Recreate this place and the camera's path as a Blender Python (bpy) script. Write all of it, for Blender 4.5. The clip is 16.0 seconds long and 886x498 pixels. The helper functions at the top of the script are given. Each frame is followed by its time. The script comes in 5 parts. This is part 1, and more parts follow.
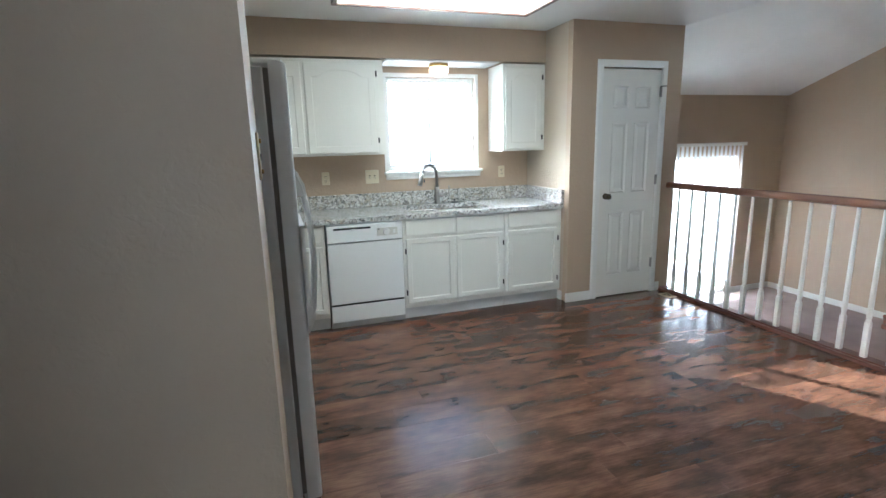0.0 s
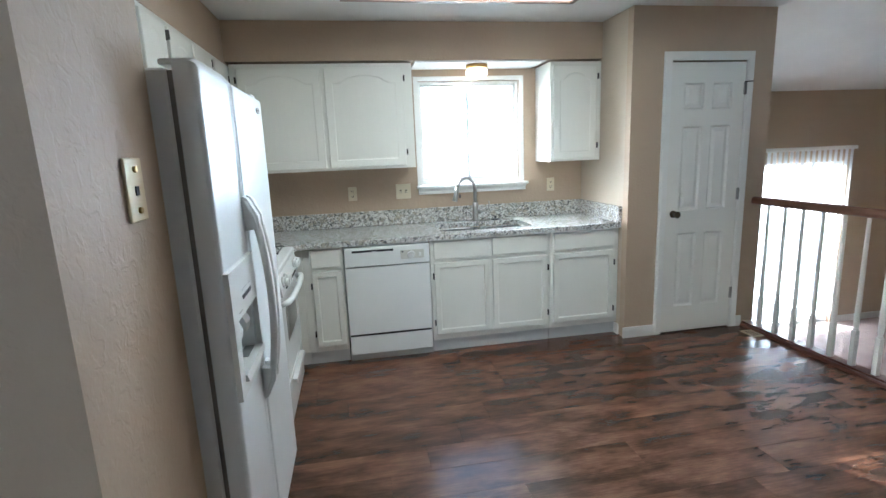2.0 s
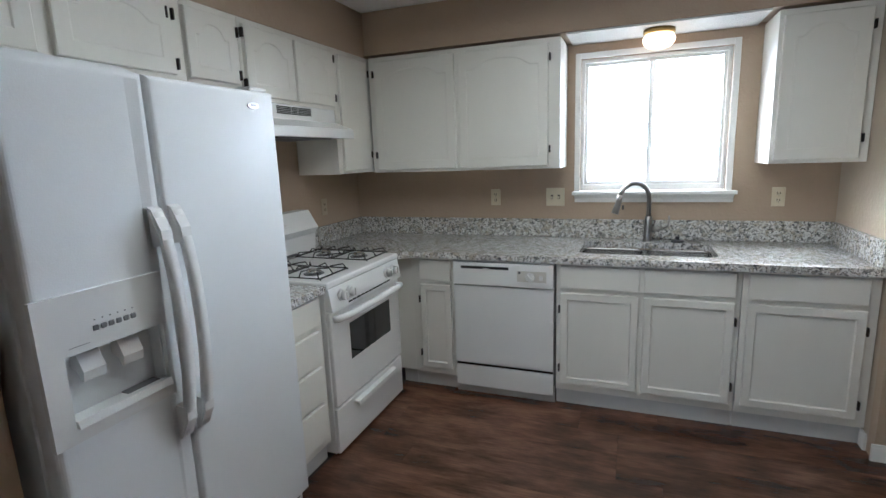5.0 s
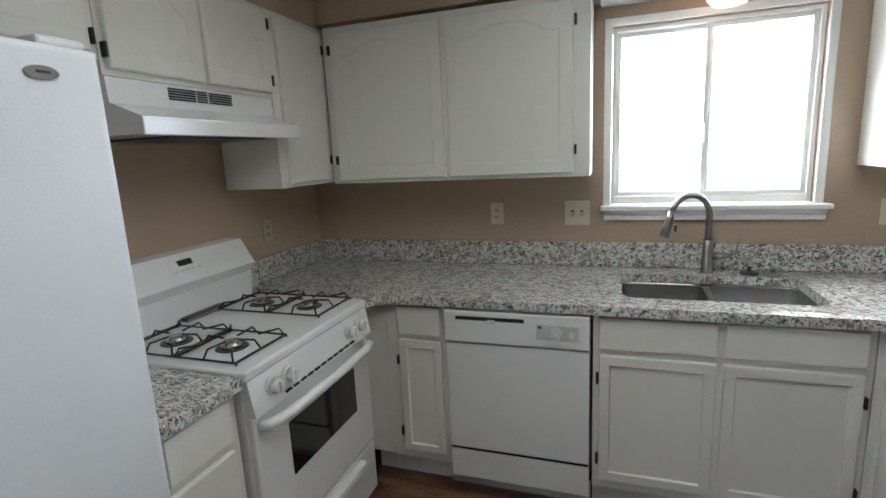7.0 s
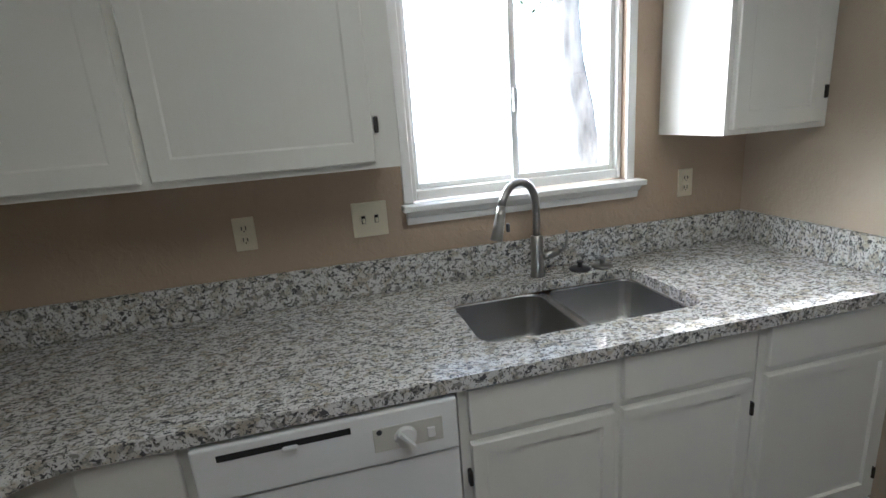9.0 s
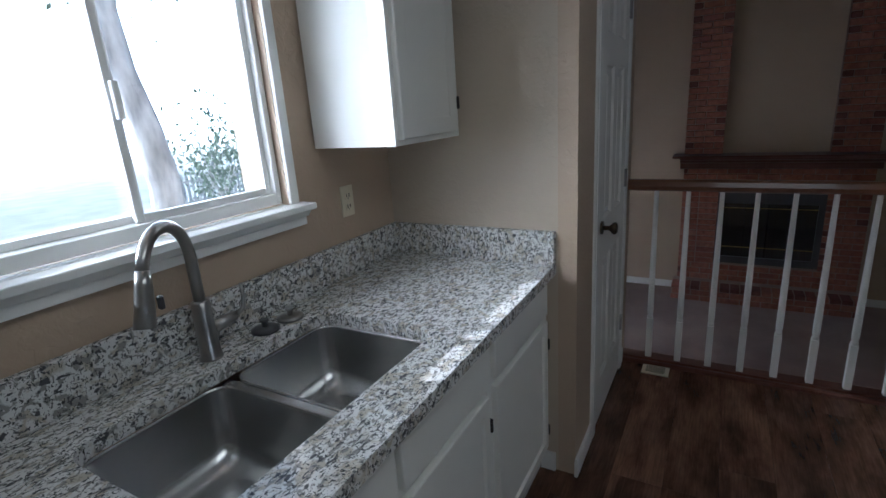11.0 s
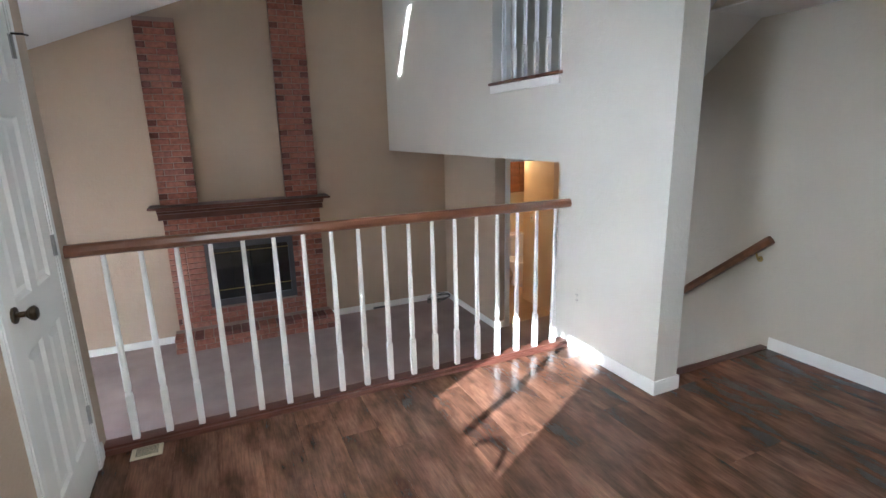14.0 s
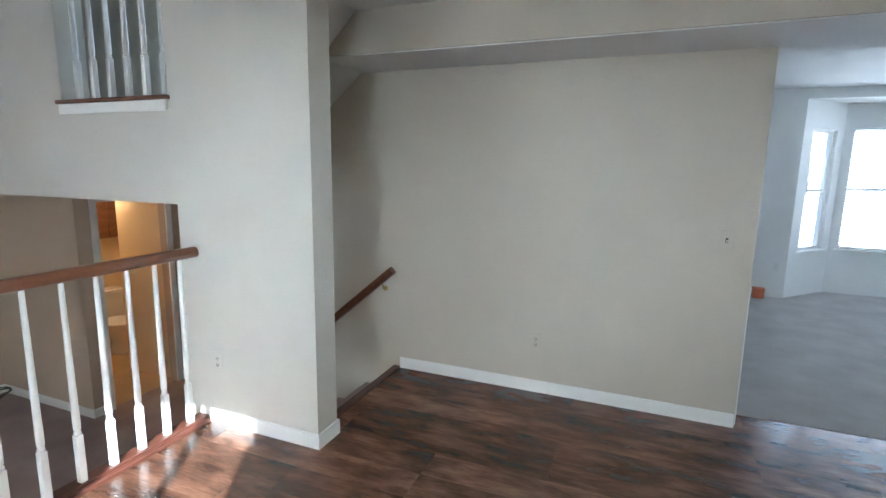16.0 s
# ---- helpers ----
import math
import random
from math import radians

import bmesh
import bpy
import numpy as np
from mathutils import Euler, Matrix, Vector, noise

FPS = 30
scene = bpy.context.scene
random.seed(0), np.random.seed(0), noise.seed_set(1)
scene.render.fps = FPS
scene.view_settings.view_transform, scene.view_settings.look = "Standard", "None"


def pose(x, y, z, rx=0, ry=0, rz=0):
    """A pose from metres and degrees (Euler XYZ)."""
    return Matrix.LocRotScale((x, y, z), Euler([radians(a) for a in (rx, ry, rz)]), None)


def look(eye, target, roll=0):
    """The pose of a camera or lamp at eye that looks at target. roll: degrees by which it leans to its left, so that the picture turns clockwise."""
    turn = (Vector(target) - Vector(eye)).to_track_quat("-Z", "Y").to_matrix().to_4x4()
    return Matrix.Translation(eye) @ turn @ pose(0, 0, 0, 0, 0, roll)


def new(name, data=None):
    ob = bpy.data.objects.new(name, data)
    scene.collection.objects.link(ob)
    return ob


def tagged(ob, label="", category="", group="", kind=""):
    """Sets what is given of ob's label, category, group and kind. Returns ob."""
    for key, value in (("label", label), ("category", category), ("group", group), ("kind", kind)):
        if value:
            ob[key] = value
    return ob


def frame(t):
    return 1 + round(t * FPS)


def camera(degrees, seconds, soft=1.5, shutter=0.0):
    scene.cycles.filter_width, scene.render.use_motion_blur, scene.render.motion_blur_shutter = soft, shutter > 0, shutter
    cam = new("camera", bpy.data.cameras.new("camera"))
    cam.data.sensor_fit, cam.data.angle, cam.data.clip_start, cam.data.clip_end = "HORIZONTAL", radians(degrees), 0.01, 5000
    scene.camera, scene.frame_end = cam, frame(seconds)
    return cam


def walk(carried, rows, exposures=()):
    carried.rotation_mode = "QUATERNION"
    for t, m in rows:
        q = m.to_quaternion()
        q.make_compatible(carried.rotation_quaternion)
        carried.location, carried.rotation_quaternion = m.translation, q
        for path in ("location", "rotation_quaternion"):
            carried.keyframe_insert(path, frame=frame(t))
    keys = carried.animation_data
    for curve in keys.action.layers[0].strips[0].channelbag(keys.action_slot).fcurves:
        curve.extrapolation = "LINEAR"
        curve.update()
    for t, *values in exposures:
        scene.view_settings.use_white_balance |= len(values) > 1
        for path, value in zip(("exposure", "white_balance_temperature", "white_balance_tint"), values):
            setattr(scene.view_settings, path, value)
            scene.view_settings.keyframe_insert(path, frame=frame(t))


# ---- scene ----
cam = camera(83.6, 16.0)
PATH = [
    (0, (4.432, 4.316, 1.468), (5.039, 6.176, 1.055), -1.5),
    (0.5, (4.439, 4.303, 1.458), (5.055, 6.136, 0.947), -1.8),
    (1, (4.501, 4.346, 1.469), (5.076, 6.198, 0.982), -2.7),
    (1.5, (4.656, 4.572, 1.483), (5.168, 6.463, 1.083), -2.4),
    (2, (4.857, 4.734, 1.502), (5.193, 6.668, 1.119), -2.3),
    (2.5, (5.213, 4.758, 1.483), (5.206, 6.714, 1.065), -1.7),
    (3, (5.467, 4.869, 1.46), (5.225, 6.809, 1.04), -0.8),
    (3.5, (5.648, 5.082, 1.479), (5.251, 7.001, 1.084), -0.9),
    (4, (5.778, 5.232, 1.491), (5.161, 7.097, 1.111), -1.8),
    (4.2, (5.824, 5.275, 1.49), (5.127, 7.111, 1.115), -2.0),
    (6.3, (5.571, 5.921, 1.513), (4.854, 7.753, 1.149), -2.1),
    (6.5, (5.534, 6.026, 1.506), (4.828, 7.862, 1.143), -2.4),
    (7, (5.441, 6.293, 1.524), (4.796, 8.149, 1.148), -2.8),
    (7.5, (5.353, 6.501, 1.52), (4.879, 8.404, 1.124), -2.5),
    (8, (5.18, 6.741, 1.54), (4.974, 8.685, 1.118), -2.6),
    (8.2, (5.119, 6.83, 1.547), (5.031, 8.778, 1.103), -2.9),
    (10.3, (5.107, 7.652, 1.479), (6.443, 9.019, 0.891), -4.7),
    (10.5, (5.122, 7.692, 1.489), (6.574, 8.937, 0.906), -4.4),
    (11, (5.154, 7.731, 1.498), (6.825, 8.685, 0.95), -3.9),
    (11.5, (5.195, 7.725, 1.503), (6.999, 8.388, 0.95), -3.0),
    (12, (5.21, 7.702, 1.506), (7.093, 8.085, 0.949), -2.6),
    (12.5, (5.21, 7.656, 1.511), (7.132, 7.766, 0.967), -2.2),
    (13, (5.219, 7.608, 1.511), (7.142, 7.451, 0.983), -2.1),
    (13.5, (5.212, 7.552, 1.515), (7.09, 7.095, 1.0), -2.4),
    (14, (5.255, 7.49, 1.521), (7.03, 6.691, 1.063), -1.4),
    (14.5, (5.383, 7.426, 1.533), (7.012, 6.315, 1.198), -0.2),
    (15, (5.515, 7.417, 1.547), (6.933, 6.037, 1.256), 0.1),
    (15.5, (5.564, 7.383, 1.536), (6.675, 5.751, 1.218), 0.5),
    (16, (5.599, 7.39, 1.536), (6.333, 5.558, 1.209), 0.9),
]
EXPOSURES = [(0, 2.45, 5100, 3), (2, 2.35, 5100, 3), (3.5, 1.85, 5150, 6), (4, 1.8, 5200, 8), (6.5, 1.45, 5400, 9), (7.5, 1.35, 5550, 9), (8.2, 1.2, 5600, 9), (10.5, 0.8, 5000, 9), (11, 0.42, 5000, 9),
             (11.5, 0.50, 5050, 10), (12, 1.20, 5300, 10), (12.5, 1.9, 5450, 10), (13, 2.2, 5400, 10), (14, 2.6, 5200, 8), (15, 2.6, 4950, 4), (16, 2.55, 5150, 4)]
walk(cam, [(t, look(eye, target, roll)) for t, eye, target, roll in PATH], EXPOSURES)

# ---- light and exposure ----
SUN_DIR = Vector((1.39, -2.46, -1.29)).normalized()
world = bpy.data.worlds.new("world")
scene.world = world
world.use_nodes = True
wn = world.node_tree.nodes
sky = wn.new("ShaderNodeTexSky")
sky.sky_type = "NISHITA"
sky.sun_disc = False
sky.dust_density = 3.0
sky.sun_elevation = math.asin(-SUN_DIR.z)
sky.sun_rotation = math.atan2(-SUN_DIR.x, -SUN_DIR.y)
world.node_tree.links.new(sky.outputs[0], wn["Background"].inputs[0])
wn["Background"].inputs[1].default_value = 0.15
sun = new("sun", bpy.data.lights.new("sun", "SUN"))
sun.data.energy, sun.data.angle, sun.data.color = 5.0, radians(0.6), (1.0, 0.95, 0.87)
sun.matrix_world = look((0, 0, 20), Vector((0, 0, 20)) + SUN_DIR)


def area_lamp(name, eye, target, w, h, watts, color):
    ob = new(name, bpy.data.lights.new(name, "AREA"))
    ob.data.shape, ob.data.size, ob.data.size_y, ob.data.energy, ob.data.color = "RECTANGLE", w, h, watts, color
    ob.matrix_world = look(eye, target)
    return ob


def bulb(name, at, watts, color, radius=0.05):
    ob = new(name, bpy.data.lights.new(name, "POINT"))
    ob.data.energy, ob.data.color, ob.data.shadow_soft_size = watts, color, radius
    ob.location = at
    return ob


# the sky's light through the front bay and the patio door
area_lamp("bay_daylight", (2.38, -0.75, 1.45), (2.38, 3.0, 1.2), 2.3, 1.7, 27, (0.97, 0.98, 1.0))
area_lamp("patio_daylight", (10.15, 10.35, 0.2), (10.15, 5.0, 0.0), 1.6, 2.1, 24, (1.0, 0.94, 0.86))

# fill lamp added to brighten the loft; no window is known there
area_lamp("loft_fill", (8.95, 3.75, 2.7), (8.95, 6.0, 2.3), 1.2, 1.0, 1.2, (1.0, 0.95, 0.88))

# ---- materials ----
def material(name, color, rough=0.5, metal=0.0, bump=0.0, bump_scale=60.0, vary=0.0, vary_scale=3.0, spec=0.5, coat=0.0, stretch=(1, 1, 1), rough_vary=0.0, knock=0.0):
    """A principled surface: colour that varies at two scales, fine relief."""
    m = bpy.data.materials.new(name)
    m.use_nodes = True
    n, l = m.node_tree.nodes, m.node_tree.links
    p = n["Principled BSDF"]
    p.inputs["Base Color"].default_value = (*color, 1)
    p.inputs["Roughness"].default_value = rough
    p.inputs["Metallic"].default_value = metal
    p.inputs["Specular IOR Level"].default_value = spec
    p.inputs["Coat Weight"].default_value = coat
    tc = n.new("ShaderNodeNewGeometry")
    mp = n.new("ShaderNodeMapping")
    mp.inputs["Scale"].default_value = stretch
    l.new(tc.outputs["Position"], mp.inputs[0])
    if vary:
        a = n.new("ShaderNodeTexNoise")
        a.inputs["Scale"].default_value, a.inputs["Detail"].default_value = vary_scale, 6
        l.new(mp.outputs[0], a.inputs["Vector"])
        r = n.new("ShaderNodeMapRange")
        r.inputs[1].default_value, r.inputs[2].default_value = 0.3, 0.7
        r.inputs[3].default_value, r.inputs[4].default_value = 1 - vary, 1 + vary
        l.new(a.outputs[0], r.inputs[0])
        h = n.new("ShaderNodeHueSaturation")
        h.inputs["Color"].default_value = (*color, 1)
        l.new(r.outputs[0], h.inputs["Value"])
        l.new(h.outputs[0], p.inputs["Base Color"])
        if rough_vary:
            q = n.new("ShaderNodeMapRange")
            q.inputs[1].default_value, q.inputs[2].default_value = 0.3, 0.7
            q.inputs[3].default_value, q.inputs[4].default_value = rough - rough_vary, rough + rough_vary
            l.new(a.outputs[0], q.inputs[0])
            l.new(q.outputs[0], p.inputs["Roughness"])
    if bump:
        b = n.new("ShaderNodeTexNoise")
        b.inputs["Scale"].default_value, b.inputs["Detail"].default_value = bump_scale, 3
        l.new(mp.outputs[0], b.inputs["Vector"])
        u = n.new("ShaderNodeBump")
        u.inputs["Strength"].default_value, u.inputs["Distance"].default_value = bump, 0.01
        l.new(b.outputs[0], u.inputs["Height"])
        l.new(u.outputs[0], p.inputs["Normal"])
        if knock:
            k = n.new("ShaderNodeTexNoise")
            k.inputs["Scale"].default_value, k.inputs["Detail"].default_value, k.inputs["Distortion"].default_value = 24, 2.5, 0.6
            l.new(mp.outputs[0], k.inputs["Vector"])
            flat = n.new("ShaderNodeMapRange")
            flat.inputs[1].default_value, flat.inputs[2].default_value = 0.50, 0.57
            l.new(k.outputs[0], flat.inputs[0])
            v = n.new("ShaderNodeBump")
            v.inputs["Strength"].default_value, v.inputs["Distance"].default_value = knock, 0.004
            l.new(flat.outputs[0], v.inputs["Height"])
            l.new(u.outputs[0], v.inputs["Normal"])
            l.new(v.outputs[0], p.inputs["Normal"])
    return m


def glow(name, color, strength):
    m = bpy.data.materials.new(name)
    m.use_nodes = True
    p = m.node_tree.nodes["Principled BSDF"]
    p.inputs["Base Color"].default_value = (*color, 1)
    p.inputs["Emission Color"].default_value = (*color, 1)
    p.inputs["Emission Strength"].default_value = strength
    return m


def wood_floor():
    m = material("dark_laminate", (0.12, 0.065, 0.042), 0.2, spec=0.5, bump=0.010, bump_scale=26, stretch=(1, 3, 1), coat=0.04)
    n, l = m.node_tree.nodes, m.node_tree.links
    p = n["Principled BSDF"]
    p.inputs["Coat Roughness"].default_value = 0.13
    geo = n.new("ShaderNodeNewGeometry")
    info = n.new("ShaderNodeObjectInfo")
    off = n.new("ShaderNodeVectorMath")
    off.operation = "MULTIPLY_ADD"
    off.inputs[1].default_value = (1, 1, 1)
    comb = n.new("ShaderNodeCombineXYZ")
    mul = n.new("ShaderNodeMath")
    mul.operation = "MULTIPLY"
    mul.inputs[1].default_value = 37.0
    l.new(info.outputs["Random"], mul.inputs[0])
    l.new(mul.outputs[0], comb.inputs[0])
    l.new(mul.outputs[0], comb.inputs[2])
    l.new(geo.outputs["Position"], off.inputs[0])
    l.new(comb.outputs[0], off.inputs[2])
    mp = n.new("ShaderNodeMapping")
    mp.inputs["Scale"].default_value = (1.0, 2.8, 1.0)
    l.new(off.outputs[0], mp.inputs[0])
    a = n.new("ShaderNodeTexNoise")
    a.inputs["Scale"].default_value, a.inputs["Detail"].default_value, a.inputs["Distortion"].default_value = 3.0, 7, 0.15
    a.inputs["Roughness"].default_value = 0.60
    l.new(mp.outputs[0], a.inputs["Vector"])
    mp2 = n.new("ShaderNodeMapping")
    mp2.inputs["Scale"].default_value = (3.0, 46.0, 1.0)
    l.new(off.outputs[0], mp2.inputs[0])
    g = n.new("ShaderNodeTexNoise")
    g.inputs["Scale"].default_value, g.inputs["Detail"].default_value = 3.2, 8
    l.new(mp2.outputs[0], g.inputs["Vector"])
    ramp = n.new("ShaderNodeValToRGB")
    e = ramp.color_ramp.elements
    e[0].position, e[0].color = 0.24, (0.018, 0.010, 0.007, 1)
    e[1].position, e[1].color = 0.88, (0.30, 0.150, 0.085, 1)
    mid = e.new(0.52)
    ramp.color_ramp.interpolation = "B_SPLINE"
    mid.color = (0.098, 0.043, 0.026, 1)
    l.new(a.outputs[0], ramp.inputs[0])
    val = n.new("ShaderNodeMapRange")
    val.inputs[1].default_value, val.inputs[2].default_value, val.inputs[3].default_value, val.inputs[4].default_value = 0.3, 0.7, 0.76, 1.24
    l.new(g.outputs[0], val.inputs[0])
    tone = n.new("ShaderNodeMapRange")
    tone.inputs[3].default_value, tone.inputs[4].default_value = 0.76, 1.26
    l.new(info.outputs["Random"], tone.inputs[0])
    mm = n.new("ShaderNodeMath")
    mm.operation = "MULTIPLY"
    l.new(val.outputs[0], mm.inputs[0])
    l.new(tone.outputs[0], mm.inputs[1])
    h = n.new("ShaderNodeHueSaturation")
    l.new(ramp.outputs[0], h.inputs["Color"])
    l.new(mm.outputs[0], h.inputs["Value"])
    l.new(h.outputs[0], p.inputs["Base Color"])
    q = n.new("ShaderNodeMapRange")
    q.inputs[1].default_value, q.inputs[2].default_value, q.inputs[3].default_value, q.inputs[4].default_value = 0.3, 0.7, 0.20, 0.27
    l.new(a.outputs[0], q.inputs[0])
    l.new(q.outputs[0], p.inputs["Roughness"])
    return m


def granite():
    m = material("speckled_granite", (0.62, 0.61, 0.56), 0.07, bump=0.004, bump_scale=120)
    n, l = m.node_tree.nodes, m.node_tree.links
    p = n["Principled BSDF"]
    geo = n.new("ShaderNodeNewGeometry")
    cols = [((0.62, 0.62, 0.58), None)]
    last = n.new("ShaderNodeRGB")
    last.outputs[0].default_value = (0.73, 0.725, 0.70, 1)
    for scale, lo, hi, color, stretch, seed in ((26, 0.50, 0.62, (0.50, 0.455, 0.375), (1, 1.3, 1), 21), (50, 0.54, 0.59, (0.30, 0.29, 0.27), (1, 1.8, 1), 3), (62, 0.580, 0.605, (0.10, 0.10, 0.105), (1.0, 2.2, 1.3), 9), (120, 0.595, 0.620, (0.07, 0.07, 0.07), (1.6, 1, 1), 15)):
        mp = n.new("ShaderNodeMapping")
        mp.inputs["Scale"].default_value, mp.inputs["Location"].default_value = stretch, (seed, seed * 2, seed)
        mp.inputs["Rotation"].default_value = (0.3, 0.2, 0.6)
        l.new(geo.outputs["Position"], mp.inputs[0])
        a = n.new("ShaderNodeTexNoise")
        a.inputs["Scale"].default_value, a.inputs["Detail"].default_value, a.inputs["Distortion"].default_value = scale, 3, 0.8
        l.new(mp.outputs[0], a.inputs["Vector"])
        r = n.new("ShaderNodeMapRange")
        r.inputs[1].default_value, r.inputs[2].default_value = lo, hi
        l.new(a.outputs[0], r.inputs[0])
        x = n.new("ShaderNodeMix")
        x.data_type = "RGBA"
        l.new(r.outputs[0], x.inputs[0])
        l.new(last.outputs["Result" if last.bl_idname == "ShaderNodeMix" else 0] if last.bl_idname != "ShaderNodeMix" else last.outputs[2], x.inputs[6])
        x.inputs[7].default_value = (*color, 1)
        last = x
    l.new(last.outputs[2], p.inputs["Base Color"])
    return m


def brick_material():
    m = material("red_brick", (0.30, 0.12, 0.08), 0.85, bump=0.5, bump_scale=90)
    n, l = m.node_tree.nodes, m.node_tree.links
    p = n["Principled BSDF"]
    info = n.new("ShaderNodeObjectInfo")
    ramp = n.new("ShaderNodeValToRGB")
    e = ramp.color_ramp.elements
    e[0].position, e[0].color = 0.0, (0.30, 0.115, 0.075, 1)
    e[1].position, e[1].color = 1.0, (0.36, 0.165, 0.12, 1)
    for pos, c in ((0.3, (0.34, 0.14, 0.095, 1)), (0.62, (0.27, 0.105, 0.07, 1)), (0.8, (0.33, 0.13, 0.085, 1)), (0.9, (0.20, 0.07, 0.05, 1))):
        e.new(pos).color = c
    l.new(info.outputs["Random"], ramp.inputs[0])
    geo = n.new("ShaderNodeNewGeometry")
    a = n.new("ShaderNodeTexNoise")
    a.inputs["Scale"].default_value, a.inputs["Detail"].default_value = 22, 6
    l.new(geo.outputs["Position"], a.inputs["Vector"])
    r = n.new("ShaderNodeMapRange")
    r.inputs[1].default_value, r.inputs[2].default_value, r.inputs[3].default_value, r.inputs[4].default_value = 0.3, 0.7, 0.75, 1.3
    l.new(a.outputs[0], r.inputs[0])
    h = n.new("ShaderNodeHueSaturation")
    l.new(ramp.outputs[0], h.inputs["Color"])
    l.new(r.outputs[0], h.inputs["Value"])
    l.new(h.outputs[0], p.inputs["Base Color"])
    return m


def glass_material():
    m = bpy.data.materials.new("window_glass")
    m.use_nodes = True
    p = m.node_tree.nodes["Principled BSDF"]
    p.inputs["Base Color"].default_value = (1, 1, 1, 1)
    p.inputs["Roughness"].default_value = 0.0
    p.inputs["Transmission Weight"].default_value = 1.0
    p.inputs["IOR"].default_value = 1.45
    return m


def translucent(name, color):
    m = bpy.data.materials.new(name)
    m.use_nodes = True
    n, l = m.node_tree.nodes, m.node_tree.links
    t, d, x = n.new("ShaderNodeBsdfTranslucent"), n.new("ShaderNodeBsdfDiffuse"), n.new("ShaderNodeMixShader")
    t.inputs[0].default_value = d.inputs[0].default_value = (*color, 1)
    x.inputs[0].default_value = 0.5
    l.new(d.outputs[0], x.inputs[1])
    l.new(t.outputs[0], x.inputs[2])
    l.new(x.outputs[0], n["Material Output"].inputs[0])
    return m


